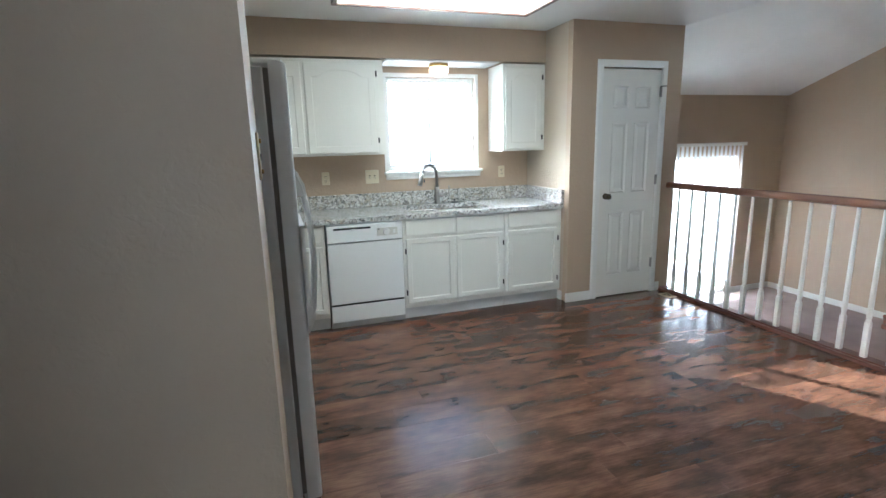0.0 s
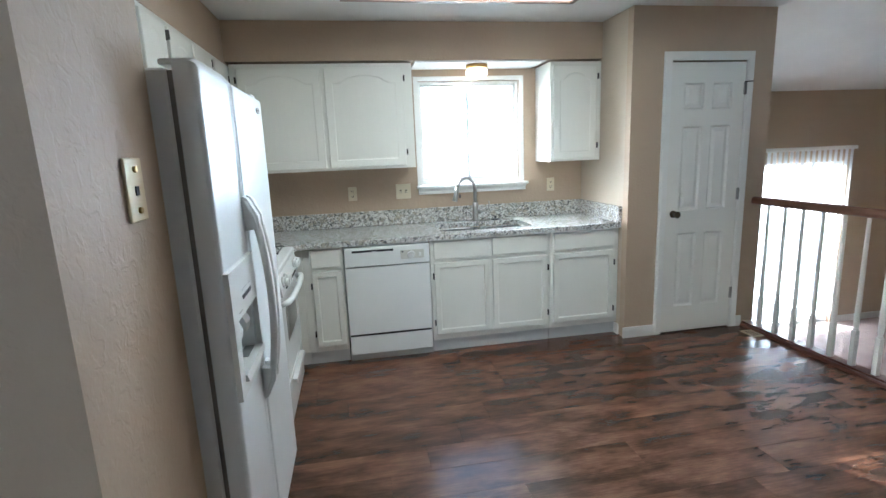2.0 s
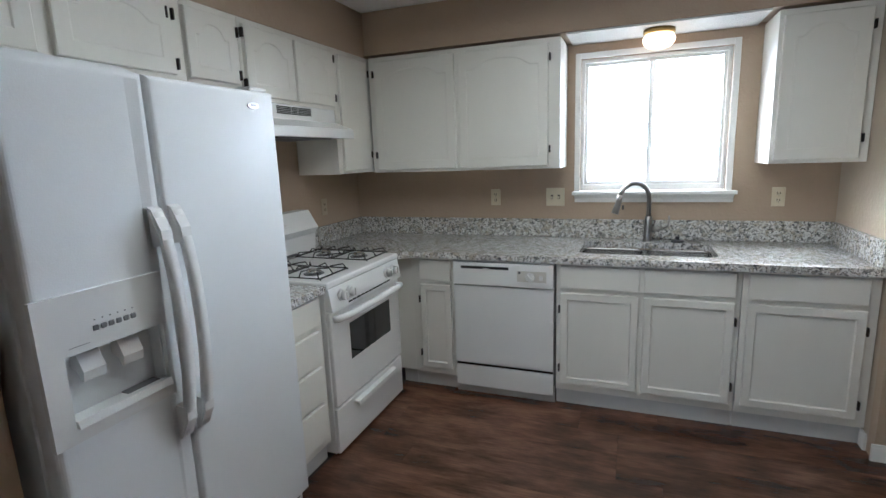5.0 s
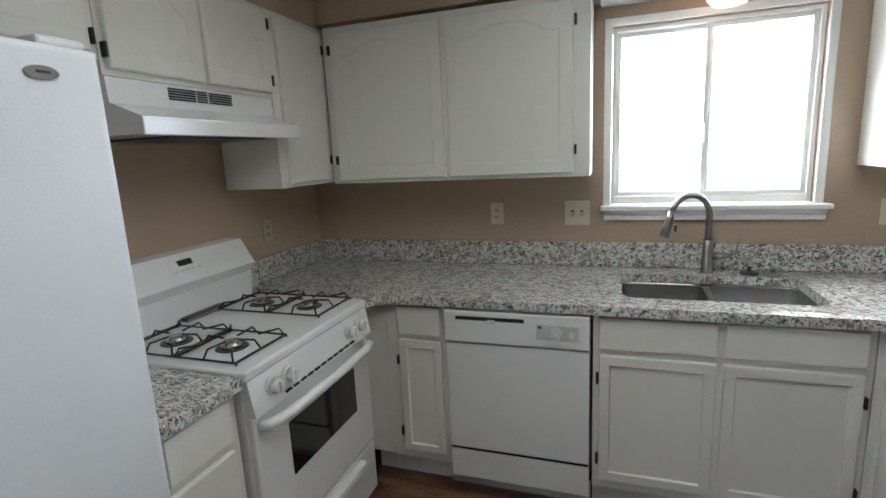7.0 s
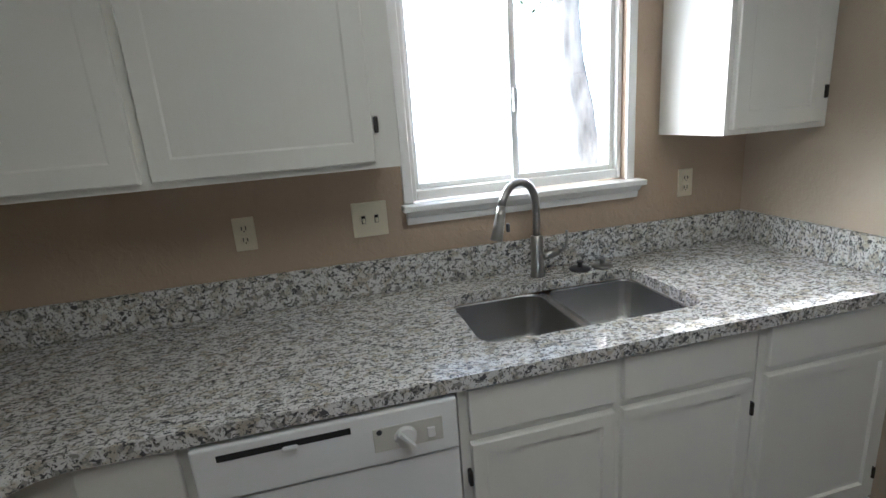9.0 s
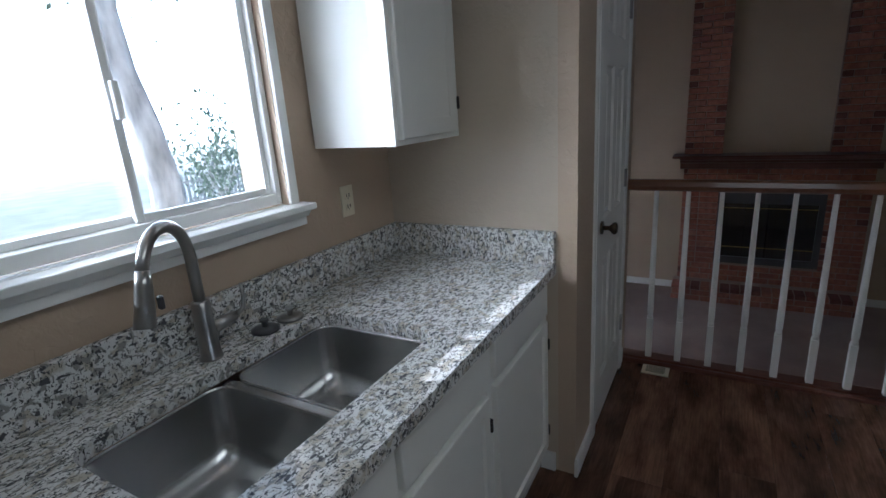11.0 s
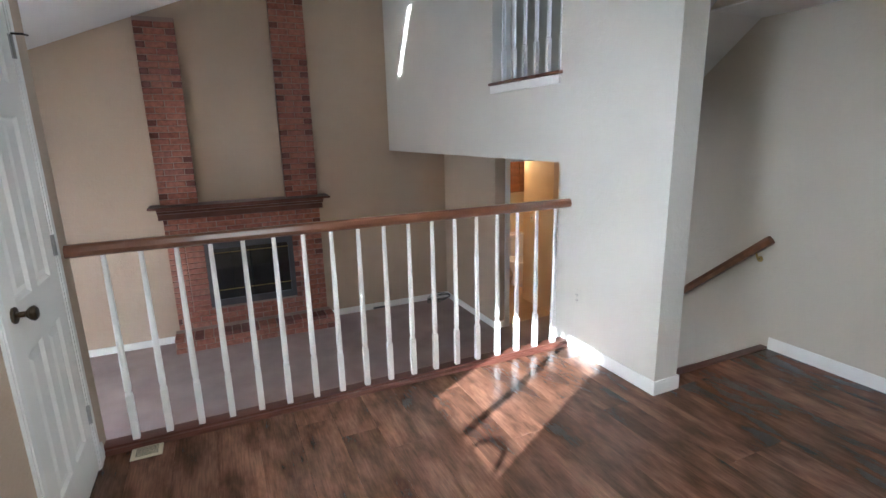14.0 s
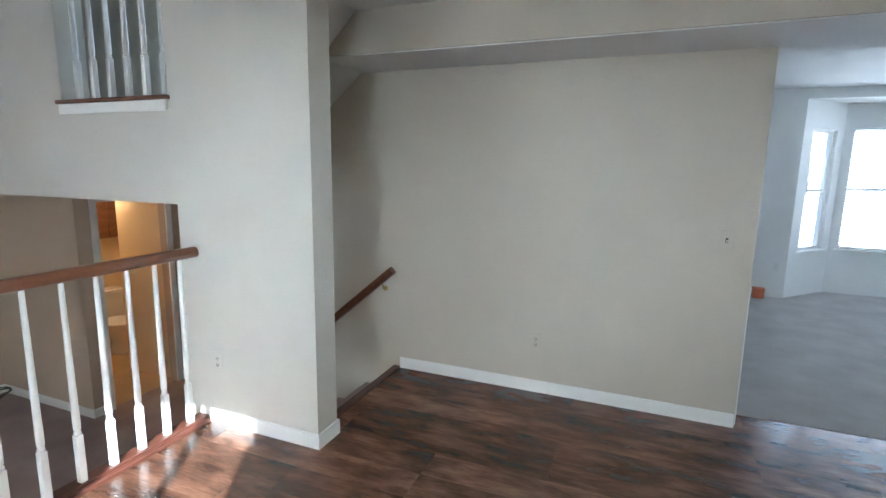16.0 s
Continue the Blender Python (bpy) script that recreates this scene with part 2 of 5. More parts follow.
M = dict(
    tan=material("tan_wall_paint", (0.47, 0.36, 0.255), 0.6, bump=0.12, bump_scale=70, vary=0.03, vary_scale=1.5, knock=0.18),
    pale=material("pale_greige_wall_paint", (0.60, 0.565, 0.49), 0.6, bump=0.12, bump_scale=70, vary=0.03, vary_scale=1.5, knock=0.18),
    # same tan paint, lightened to carry the window light on the pantry side
    tan_lit=material("tan_wall_paint_window_lit", (0.50, 0.42, 0.32), 0.6, bump=0.2, bump_scale=70, vary=0.03, vary_scale=1.5, knock=0.18),
    greige=material("greige_wall_paint", (0.53, 0.475, 0.385), 0.6, bump=0.12, bump_scale=70, vary=0.03, vary_scale=1.5, knock=0.18),
    white_wall=material("white_wall_paint", (0.78, 0.78, 0.76), 0.6, bump=0.2, bump_scale=70, vary=0.02),
    ceiling=material("white_ceiling_paint", (0.74, 0.73, 0.70), 0.85, bump=0.5, bump_scale=110, vary=0.02),
    trim=material("white_trim_paint", (0.81, 0.80, 0.76), 0.35, bump=0.03, bump_scale=40, vary=0.02),
    cabinet=material("white_cabinet_paint", (0.80, 0.785, 0.72), 0.38, bump=0.06, bump_scale=30, vary=0.03, stretch=(1, 1, 0.15)),
    door=material("white_door_paint", (0.79, 0.77, 0.71), 0.4, bump=0.06, bump_scale=50, vary=0.02, stretch=(1, 1, 0.2)),
    gap=material("shadow_gap", (0.02, 0.02, 0.02), 0.9),
    floor=wood_floor(),
    seam=material("floor_underlay", (0.012, 0.007, 0.005), 0.8),
    rail=material("stained_oak", (0.15, 0.060, 0.028), 0.3, bump=0.08, bump_scale=30, vary=0.3, vary_scale=6, stretch=(3, 0.4, 3), coat=0.3),
    mantel=material("dark_stained_mantel_wood", (0.10, 0.035, 0.022), 0.35, bump=0.08, vary=0.3, vary_scale=5, stretch=(3, 0.4, 3)),
    carpet=material("mauve_carpet", (0.40, 0.31, 0.28), 0.95, bump=1.0, bump_scale=260, vary=0.12, vary_scale=3.5, spec=0.1),
    carpet_grey=material("grey_carpet", (0.57, 0.54, 0.52), 0.95, bump=1.0, bump_scale=260, vary=0.1, vary_scale=3.5, spec=0.1),
    granite=granite(),
    appliance=material("white_enamel", (0.84, 0.845, 0.83), 0.2, bump=0.05, bump_scale=160, vary=0.01),
    fridge=material("textured_white_enamel", (0.78, 0.80, 0.805), 0.3, bump=0.07, bump_scale=240, vary=0.01),
    plastic=material("white_plastic", (0.74, 0.74, 0.72), 0.4, vary=0.02),
    ivory=material("ivory_plastic", (0.72, 0.66, 0.50), 0.4, vary=0.02),
    yellowed=material("yellowed_plastic", (0.66, 0.55, 0.32), 0.4, vary=0.03),
    ivory_grey=material("warm_grey_plastic", (0.60, 0.585, 0.53), 0.4, vary=0.02),
    grey=material("grey_gasket", (0.22, 0.22, 0.22), 0.6, vary=0.05),
    dark_grey=material("dark_grey_plastic", (0.06, 0.06, 0.065), 0.4, vary=0.1),
    toe=material("grey_toe_kick", (0.62, 0.62, 0.60), 0.6, vary=0.06),
    iron=material("black_cast_iron", (0.015, 0.014, 0.014), 0.45, bump=0.2, bump_scale=200, vary=0.2),
    black_glass=material("black_oven_glass", (0.012, 0.013, 0.014), 0.06, vary=0.05, coat=0.5),
    steel=material("brushed_steel", (0.52, 0.52, 0.51), 0.24, 1.0, bump=0.012, bump_scale=60, vary=0.04, vary_scale=5, stretch=(0.4, 1, 3), rough_vary=0.02),
    nickel=material("brushed_nickel", (0.36, 0.35, 0.33), 0.28, 1.0, vary=0.08),
    bronze=material("antique_bronze", (0.10, 0.075, 0.05), 0.35, 1.0, vary=0.2),
    brass=material("worn_brass", (0.45, 0.32, 0.12), 0.4, 1.0, vary=0.2),
    hinge=material("blackened_hinge_steel", (0.05, 0.045, 0.04), 0.5, 0.8, vary=0.2),
    brick=brick_material(),
    brick_dark=material("burnt_brick", (0.14, 0.05, 0.04), 0.85, bump=0.5, bump_scale=90, vary=0.25, vary_scale=20),
    mortar=material("grey_brown_mortar", (0.34, 0.25, 0.21), 0.95, bump=0.6, bump_scale=120, vary=0.1),
    vent=material("almond_register_paint", (0.55, 0.47, 0.33), 0.45, vary=0.05),
    blind=translucent("white_vinyl_blind", (0.78, 0.78, 0.78)),
    porcelain=material("white_porcelain", (0.78, 0.76, 0.72), 0.12, vary=0.01),
    tile=material("beige_vinyl_floor", (0.52, 0.36, 0.2), 0.4, bump=0.1, vary=0.1),
    bath=material("cream_bathroom_paint", (0.70, 0.55, 0.34), 0.6, bump=0.2, vary=0.03),
    glass=glass_material(),
    tube=glow("lit_diffuser", (1.0, 0.93, 0.78), 1.5),
    globe=glow("lit_frosted_glass", (1.0, 0.74, 0.52), 1.2),
    # outdoor colours lightened: haze and overexposure are put into the base colour
    grass=material("lawn_paled_by_glare", (0.62, 0.61, 0.56), 0.95, bump=0.8, bump_scale=30, vary=0.12, vary_scale=1.2),
    fence=material("fence_wood_paled_by_glare", (0.66, 0.64, 0.60), 0.85, bump=0.3, vary=0.2, stretch=(6, 6, 0.5)),
    bark=material("bark_paled_by_glare", (0.55, 0.53, 0.50), 0.95, bump=1.0, bump_scale=18, vary=0.4, vary_scale=6, stretch=(1, 1, 0.3)),
    leaf=material("green_foliage_paled_by_glare", (0.24, 0.29, 0.21), 0.7, vary=0.35, vary_scale=4),
    siding=material("exterior_siding", (0.5, 0.5, 0.48), 0.7, vary=0.05),
    orange=material("terracotta_plastic", (0.50, 0.14, 0.06), 0.6, vary=0.1),
    cable=material("black_cable", (0.02, 0.02, 0.02), 0.5, vary=0.1),
)


# ---- builders ----
def box(bm, x0, x1, y0, y1, z0, z1, bevel=0.0, seg=1):
    vs = [bm.verts.new((x, y, z)) for z in (z0, z1) for x, y in ((x0, y0), (x1, y0), (x1, y1), (x0, y1))]
    fs = [bm.faces.new([vs[i] for i in q]) for q in ((3, 2, 1, 0), (4, 5, 6, 7), (0, 1, 5, 4), (1, 2, 6, 5), (2, 3, 7, 6), (3, 0, 4, 7))]
    if bevel:
        es = list({e for f in fs for e in f.edges})
        bmesh.ops.bevel(bm, geom=es, offset=bevel, segments=seg, affect="EDGES", profile=0.5)
    return fs


def cyl(bm, x, y, z0, z1, r0, r1=None, n=20, axis="z"):
    """A tapered round bar along an axis; (x, y) are the other two coordinates in order."""
    r1 = r0 if r1 is None else r1
    rings = []
    for h, r in ((z0, r0), (z1, r1)):
        ring = []
        for i in range(n):
            a = 2 * math.pi * i / n
            u, v = x + r * math.cos(a), y + r * math.sin(a)
            ring.append(bm.verts.new({"z": (u, v, h), "y": (u, h, v), "x": (h, u, v)}[axis]))
        rings.append(ring)
    for i in range(n):
        f = bm.faces.new((rings[0][i], rings[0][(i + 1) % n], rings[1][(i + 1) % n], rings[1][i]))
        f.smooth = True
    bm.faces.new(rings[0][::-1])
    bm.faces.new(rings[1])


def lathe(bm, x, y, profile, n=24):
    """A turned shape round a vertical axis from (radius, height) pairs."""
    rings = [[bm.verts.new((x + r * math.cos(2 * math.pi * i / n), y + r * math.sin(2 * math.pi * i / n), h)) for i in range(n)] for r, h in profile]
    for a, b in zip(rings, rings[1:]):
        for i in range(n):
            bm.faces.new((a[i], a[(i + 1) % n], b[(i + 1) % n], b[i])).smooth = True
    bm.faces.new(rings[0][::-1])
    bm.faces.new(rings[-1])


def tube(bm, pts, r, n=12, r1=None):
    """A round pipe through points, its radius going from r to r1."""
    pts = [Vector(p) for p in pts]
    rings, up = [], None
    for i, p in enumerate(pts):
        d = (pts[min(i + 1, len(pts) - 1)] - pts[max(i - 1, 0)]).normalized()
        if up is None:
            up = d.orthogonal().normalized()
        up = (up - d * up.dot(d)).normalized()
        side = d.cross(up)
        rr = r if r1 is None else r + (r1 - r) * i / (len(pts) - 1)
        rings.append([bm.verts.new(p + rr * (math.cos(2 * math.pi * k / n) * up + math.sin(2 * math.pi * k / n) * side)) for k in range(n)])
    for a, b in zip(rings, rings[1:]):
        for i in range(n):
            bm.faces.new((a[i], a[(i + 1) % n], b[(i + 1) % n], b[i])).smooth = True
    bm.faces.new(rings[0][::-1])
    bm.faces.new(rings[-1])


def prism(bm, outline, a0, a1, axis="y"):
    """An outline in two coordinates, drawn out along an axis."""
    def at(p, h):
        return {"y": (p[0], h, p[1]), "x": (h, p[0], p[1]), "z": (p[0], p[1], h)}[axis]
    lo, hi = [bm.verts.new(at(p, a0)) for p in outline], [bm.verts.new(at(p, a1)) for p in outline]
    k = len(outline)
    bm.faces.new(lo)
    bm.faces.new(hi[::-1])
    for i in range(k):
        bm.faces.new((lo[(i + 1) % k], lo[i], hi[i], hi[(i + 1) % k]))


def part(name, bm, material, parent=None, label="", kind="", category=""):
    bmesh.ops.recalc_face_normals(bm, faces=bm.faces)
    me = bpy.data.meshes.new(name)
    bm.to_mesh(me)
    bm.free()
    me.materials.append(material)
    ob = new(name, me)
    if parent:
        ob.parent = parent
    return tagged(ob, label, category, "", kind)


def slab(name, material, *boxes, parent=None, label="", kind="", bevel=0.0, category=""):
    bm = bmesh.new()
    for b in boxes:
        box(bm, *b, bevel=bevel)
    return part(name, bm, material, parent, label, kind, category)


def thing(name, at, label, category, group="", rz=0.0):
    ob = new(name)
    ob.empty_display_size = 0.1
    ob.matrix_basis = pose(*at, 0, 0, rz)
    return tagged(ob, label, category, group)


def wall(name, material, *boxes, label=""):
    return slab(name, material, *boxes, kind="structure", label=label)


def panel_front(bm, x0, x1, z0, z1, y=-0.02, t=0.02, rim=0.055, deep=0.009, rise=0.0):
    """A slab door with its face towards -y: frame, recessed field, and a raised centre if rise is given."""
    fs = box(bm, x0, x1, y, y + t, z0, z1)
    front = fs[2]
    bmesh.ops.bevel(bm, geom=list(front.edges), offset=0.003, segments=1, affect="EDGES")
    bm.faces.ensure_lookup_table()
    face = max((f for f in bm.faces if abs(f.calc_center_median().y - y) < 1e-4 and x0 < f.calc_center_median().x < x1 and z0 < f.calc_center_median().z < z1), key=lambda f: f.calc_area() if abs(f.calc_center_median().y - y) < 1e-4 and x0 < f.calc_center_median().x < x1 and z0 < f.calc_center_median().z < z1 else -1)
    bm.normal_update()
    bmesh.ops.inset_region(bm, faces=[face], thickness=rim, depth=0)
    bmesh.ops.inset_region(bm, faces=[face], thickness=0.007, depth=0)
    for v in face.verts:
        v.co.y += deep
    if rise:
        bmesh.ops.inset_region(bm, faces=[face], thickness=0.012, depth=0)
        bmesh.ops.inset_region(bm, faces=[face], thickness=0.01, depth=0)
        for v in face.verts:
            v.co.y -= rise


# ---- structure ----
ZL = -0.91
CEIL = 2.46


def slope_z(y):
    return 2.05 + 0.395 * (10.0 - y)


wall("wall_kitchen_back", M["tan"], (3.4, 5.43, 8.95, 9.15, 0, 2.46), (6.30, 6.88, 8.95, 9.15, 0, 2.46), (5.43, 6.30, 8.95, 9.15, 0, 1.22), (5.43, 6.30, 8.95, 9.15, 2.08, 2.46))
wall("wall_kitchen_left", M["tan"], (3.4, 3.71, 6.10, 8.95, 0, 2.46))
wall("wall_partition", M["tan"], (1.9, 4.38, 5.61, 6.10, 0, 2.46))
# window light on this face is put into its paint colour
wall("wall_pantry_side", M["tan_lit"], (6.88, 6.98, 8.23, 9.15, 0, 2.46))
wall("wall_pantry_front", M["tan"], (6.88, 7.19, 8.160, 8.23, 0, 2.46), (7.81, 8.04, 8.160, 8.23, 0, 2.46), (7.19, 7.81, 8.160, 8.23, 2.09, 2.46))
wall("wall_pantry_far", M["tan"], (7.94, 8.04, 8.233, 10.0, ZL, 3.3), (8.0, 8.04, 5.317, 8.23, ZL, -0.04))
wall("wall_above_rail", M["ceiling"], (8.0, 8.04, 5.317, 8.155, 2.52, 4.1))
wall("wall_pantry_inside", M["tan"], (6.98, 7.94, 9.05, 9.15, 0, 2.46))
wall("wall_rail_end", M["pale"], (7.147, 8.08, 5.137, 5.314, ZL, 2.455), (7.6, 8.08, 5.137, 5.314, 2.455, 4.1))
wall("wall_upper", M["pale"], (8.08, 8.10, 5.137, 5.314, 1.30, 4.1), (8.10, 9.01, 5.137, 5.314, 1.30, 1.885), (9.01, 11.78, 5.137, 5.314, 1.30, 4.1), (8.10, 9.01, 5.137, 5.314, 2.95, 4.1))
wall("wall_fireplace", M["tan"], (11.78, 11.95, 4.40, 10.0, ZL, 4.2))
wall("wall_living_back", M["tan"], (10.92, 11.78, 10.0, 10.2, ZL, 2.3), (8.04, 9.40, 10.0, 10.2, ZL, 2.3), (9.40, 10.92, 10.0, 10.2, 1.20, 2.3))
wall("wall_living_south", M["tan"], (10.35, 11.78, 4.35, 4.50, ZL, 1.30))
wall("wall_bath_door", M["tan"], (10.35, 10.45, 4.30, 4.347, ZL, 1.30), (10.35, 10.45, 3.2, 3.58, ZL, 1.30), (10.35, 10.45, 3.58, 4.30, 1.16, 1.30))
wall("wall_bath", M["bath"], (10.453, 11.15, 3.44, 3.56, ZL, 1.30), (12.2, 12.3, 2.4, 4.347, ZL, 1.30), (11.15, 12.5, 2.4, 2.5, ZL, 1.30), (11.15, 11.2, 2.503, 3.437, ZL, 1.30), (10.453, 12.497, 4.30, 4.347, ZL, 1.297))
wall("wall_hall_south", M["tan"], (8.6, 10.35, 3.1, 3.2, ZL, 1.30))
wall("wall_long", M["greige"], (4.985, 8.6, 3.95, 4.125, ZL, 2.455))
wall("wall_stair_end", M["tan"], (8.6, 8.7, 3.2, 4.09, ZL, 1.30))
wall("soffit_long", M["greige"], (1.9, 7.55, 3.95, 4.087, 2.459, 2.47), (1.9, 7.55, 4.093, 4.64, 2.21, 2.47), (1.9, 4.982, 3.95, 4.09, 2.21, 2.455))
wall("soffit_underside", M["ceiling"], (1.9, 7.55, 4.093, 4.637, 2.20, 2.207), (1.9, 4.982, 3.953, 4.09, 2.20, 2.207))
wall("soffit_cabinets", M["tan"], (3.713, 4.025, 6.103, 8.947, 2.172, 2.457), (4.028, 6.877, 8.60, 8.947, 2.183, 2.457))
wall("soffit_window_underside", M["ceiling"], (5.375, 6.408, 8.602, 8.945, 2.170, 2.18))
# sloping ceilings over the stair
bm = bmesh.new()
prism(bm, [(7.55, 2.215), (8.60, 2.215 - 0.84 * 1.05), (8.60, 2.345 - 0.84 * 1.05), (7.55, 2.345)], 4.093, 4.64, "y")
prism(bm, [(7.295, 2.455), (8.40, 2.455 - 1.105), (8.40, 2.60 - 1.105), (7.295, 2.60)], 4.643, 5.134, "y")
part("ceiling_stair", bm, M["ceiling"], kind="structure")
wall("ceiling_kitchen", M["ceiling"], (1.9, 8.04, 4.09, 9.15, 2.46, 2.52))
wall("ceiling_lower_hall", M["ceiling"], (8.7, 11.78, 3.2, 5.137, 1.30, 1.40), (10.45, 12.6, 2.4, 4.35, 1.403, 1.45))
bm = bmesh.new()
SKY_X0, SKY_X1, SKY_Y0, SKY_Y1 = 10.13, 10.28, 6.40, 7.22
for y0, y1, x0, x1 in ((SKY_Y1, 10.2, 8.04, 11.95), (3.9, SKY_Y0, 8.04, 11.95), (SKY_Y0, SKY_Y1, 8.04, SKY_X0), (SKY_Y0, SKY_Y1, SKY_X1, 11.95)):
    prism(bm, [(y1, slope_z(y1)), (y0, slope_z(y0)), (y0, slope_z(y0) + 0.05), (y1, slope_z(y1) + 0.05)], x0, x1, "x")
part("ceiling_living", bm, M["ceiling"], kind="structure")
# the gap in this wall is added, out of view, for the loft fill
wall("wall_loft_back", M["pale"], (8.0, 8.35, 3.8, 3.9, 1.40, 4.6), (9.55, 11.95, 3.8, 3.9, 1.40, 4.6), (8.35, 9.55, 3.8, 3.9, 1.40, 2.2), (8.35, 9.55, 3.8, 3.9, 3.2, 4.6), (8.0, 8.06, 3.9, 5.13, 1.9, 4.4), (11.80, 11.95, 3.9, 4.39, 1.4, 4.6))
wall("floor_living", M["carpet"], (8.04, 12.0, 3.0, 10.2, ZL - 0.1, ZL))
wall("floor_bath", M["tile"], (10.40, 12.6, 2.4, 4.3, ZL, ZL + 0.006))
wall("floor_front_room", M["carpet_grey"], (0.4, 7.4, -0.5, 3.93, -0.1, 0.004))
wall("floor_base", M["seam"], (1.9, 7.26, 3.95, 5.14, -0.12, -0.008), (1.9, 7.94, 5.14, 9.15, -0.12, -0.008))
wall("wall_entry_left", M["tan"], (1.8, 1.9, 3.95, 6.1, 0, 2.46))
# second box is an unseen stub, sized to keep bay light off the partition
wall("wall_front_room_left", M["white_wall"], (0.4, 0.5, 0.2, 3.95, 0, 2.5), (0.5, 3.5, 3.953, 4.087, 0, 2.455))
wall("wall_front_room_right", M["white_wall"], (7.3, 7.4, 0.2, 3.95, 0, 2.5))
wall("wall_front_room_near", M["white_wall"], (4.985, 7.3, 3.93, 3.947, 0, 2.5), (4.972, 4.982, 3.93, 4.087, 0, 2.197))
wall("wall_front", M["white_wall"], (3.91, 7.3, 0.15, 0.30, 0, 2.5), (0.5, 0.85, 0.15, 0.30, 0, 2.5), (0.85, 3.91, 0.15, 0.30, 2.38, 2.5))
wall("ceiling_front_room", M["ceiling"], (0.4, 7.4, 0.1, 3.95, 2.5, 2.55))
# unseen slab added to stop sun leaking between the ceilings
wall("roof", M["siding"], (0.3, 8.0, -0.7, 9.3, 2.60, 2.70))
wall("ceiling_bay", M["ceiling"], (0.8, 3.95, -0.5, 0.15, 2.38, 2.45))


def angled_wall(name, a, b, wx0, wx1, z0, z1, thick=0.12):
    """A bay wall from a to b with a window opening between wx0 and wx1 along it."""
    d = Vector((b[0] - a[0], b[1] - a[1], 0))
    ob = slab(name, M["white_wall"], (0, wx0, 0, thick, 0, 2.38), (wx1, d.length, 0, thick, 0, 2.38), (wx0, wx1, 0, thick, 0, z0), (wx0, wx1, 0, thick, z1, 2.38), kind="structure")
    ang = math.degrees(math.atan2(d.y, d.x))
    ob.matrix_basis = pose(a[0], a[1], 0, 0, 0, ang)
    return ob, ang


angled_wall("wall_bay_side", (3.35, -0.30), (3.91, 0.30), 0.14, 0.64, 0.58, 2.05, -0.12)
angled_wall("wall_bay_far_side", (0.85, 0.30), (1.40, -0.30), 0.10, 0.70, 0.58, 2.05, -0.12)
angled_wall("wall_bay_middle", (1.40, -0.30), (3.35, -0.30), 0.10, 1.86, 0.58, 2.09, -0.12)

# stairs down to the living room
for i in range(4):
    z = -0.182 * (i + 1)
    wall("stair_step", M["carpet"], (7.30 + 0.26 * i, 7.30 + 0.26 * (i + 1) - 0.002, 4.093, 5.134, ZL, z))

# baseboards
BH = 0.085
def board(x0, x1, y0, y1, z=0.0, h=BH, name="baseboard"):
    bm = bmesh.new()
    box(bm, x0, x1, y0, y1, z, z + h - 0.015)
    if x1 - x0 > y1 - y0:
        box(bm, x0, x1, y0 + 0.002, y1 - 0.002, z + h - 0.015, z + h, 0.0)
    else:
        box(bm, x0 + 0.002, x1 - 0.002, y0, y1, z + h - 0.015, z + h, 0.0)
    return part(name, bm, M["trim"], kind="structure")


for b in ((6.867, 6.88, 8.24, 8.30), (6.866, 7.127, 8.147, 8.160), (7.875, 7.92, 8.147, 8.160), (7.147, 7.915, 5.314, 5.327), (7.134, 7.147, 5.125, 5.327), (7.15, 7.2, 5.124, 5.137), (4.99, 7.245, 4.125, 4.138), (3.2, 4.38, 5.597, 5.61), (4.38, 4.393, 5.61, 6.10)):
    board(*b)
for b in ((11.767, 11.78, 8.115, 10.0), (11.767, 11.78, 4.5, 6.28), (10.35, 11.767, 4.5, 4.513), (10.337, 10.35, 4.36, 4.513), (10.98, 11.767, 9.987, 10.0), (10.337, 10.35, 3.2, 3.52)):
    board(*b, z=ZL)
for b in ((3.91, 7.3, 0.30, 0.313),):
    board(*b, z=0.004)

# ---- kitchen window ----
def sliding_window(name, x0, x1, z0, z1, y, split, sash=0.035):
    """A two-pane sliding window seen from -y, in an opening whose inner face is at y."""
    root = new(name)
    root.matrix_basis = pose(x0, y, z0)
    tagged(root, kind="structure")
    w, h = x1 - x0, z1 - z0
    f, d0, fb = 0.020, 0.025, 0.036
    slab("window_frame", M["trim"], (0, f, d0, d0 + 0.08, 0, h), (w - f, w, d0, d0 + 0.08, 0, h), (f, w - f, d0, d0 + 0.08, 0, fb), (f, w - f, d0, d0 + 0.08, h - f, h), parent=root, bevel=0.002)
    sx = split - x0
    for k, (a, b, d) in enumerate(((f, sx + 0.018, d0 + 0.045), (sx - 0.018, w - f, d0 + 0.022))):
        s = slab("sash", M["trim"], (a, a + sash, d, d + 0.02, fb, h - f), (b - sash, b, d, d + 0.02, fb, h - f), (a + sash, b - sash, d, d + 0.02, fb, fb + sash), (a + sash, b - sash, d, d + 0.02, h - f - sash, h - f), parent=root, bevel=0.002)
        g = slab("pane", M["glass"], (a + sash, b - sash, d + 0.008, d + 0.012, fb + sash, h - f - sash), parent=root)
        g.visible_shadow = False
    slab("latch", M["trim"], (sx - 0.012, sx + 0.006, 0.030, 0.046, h * 0.34, h * 0.34 + 0.09), parent=root, bevel=0.003)
    return root


sliding_window("window_kitchen", 5.432, 6.298, 1.232, 2.078, 8.95, 5.86, 0.020)
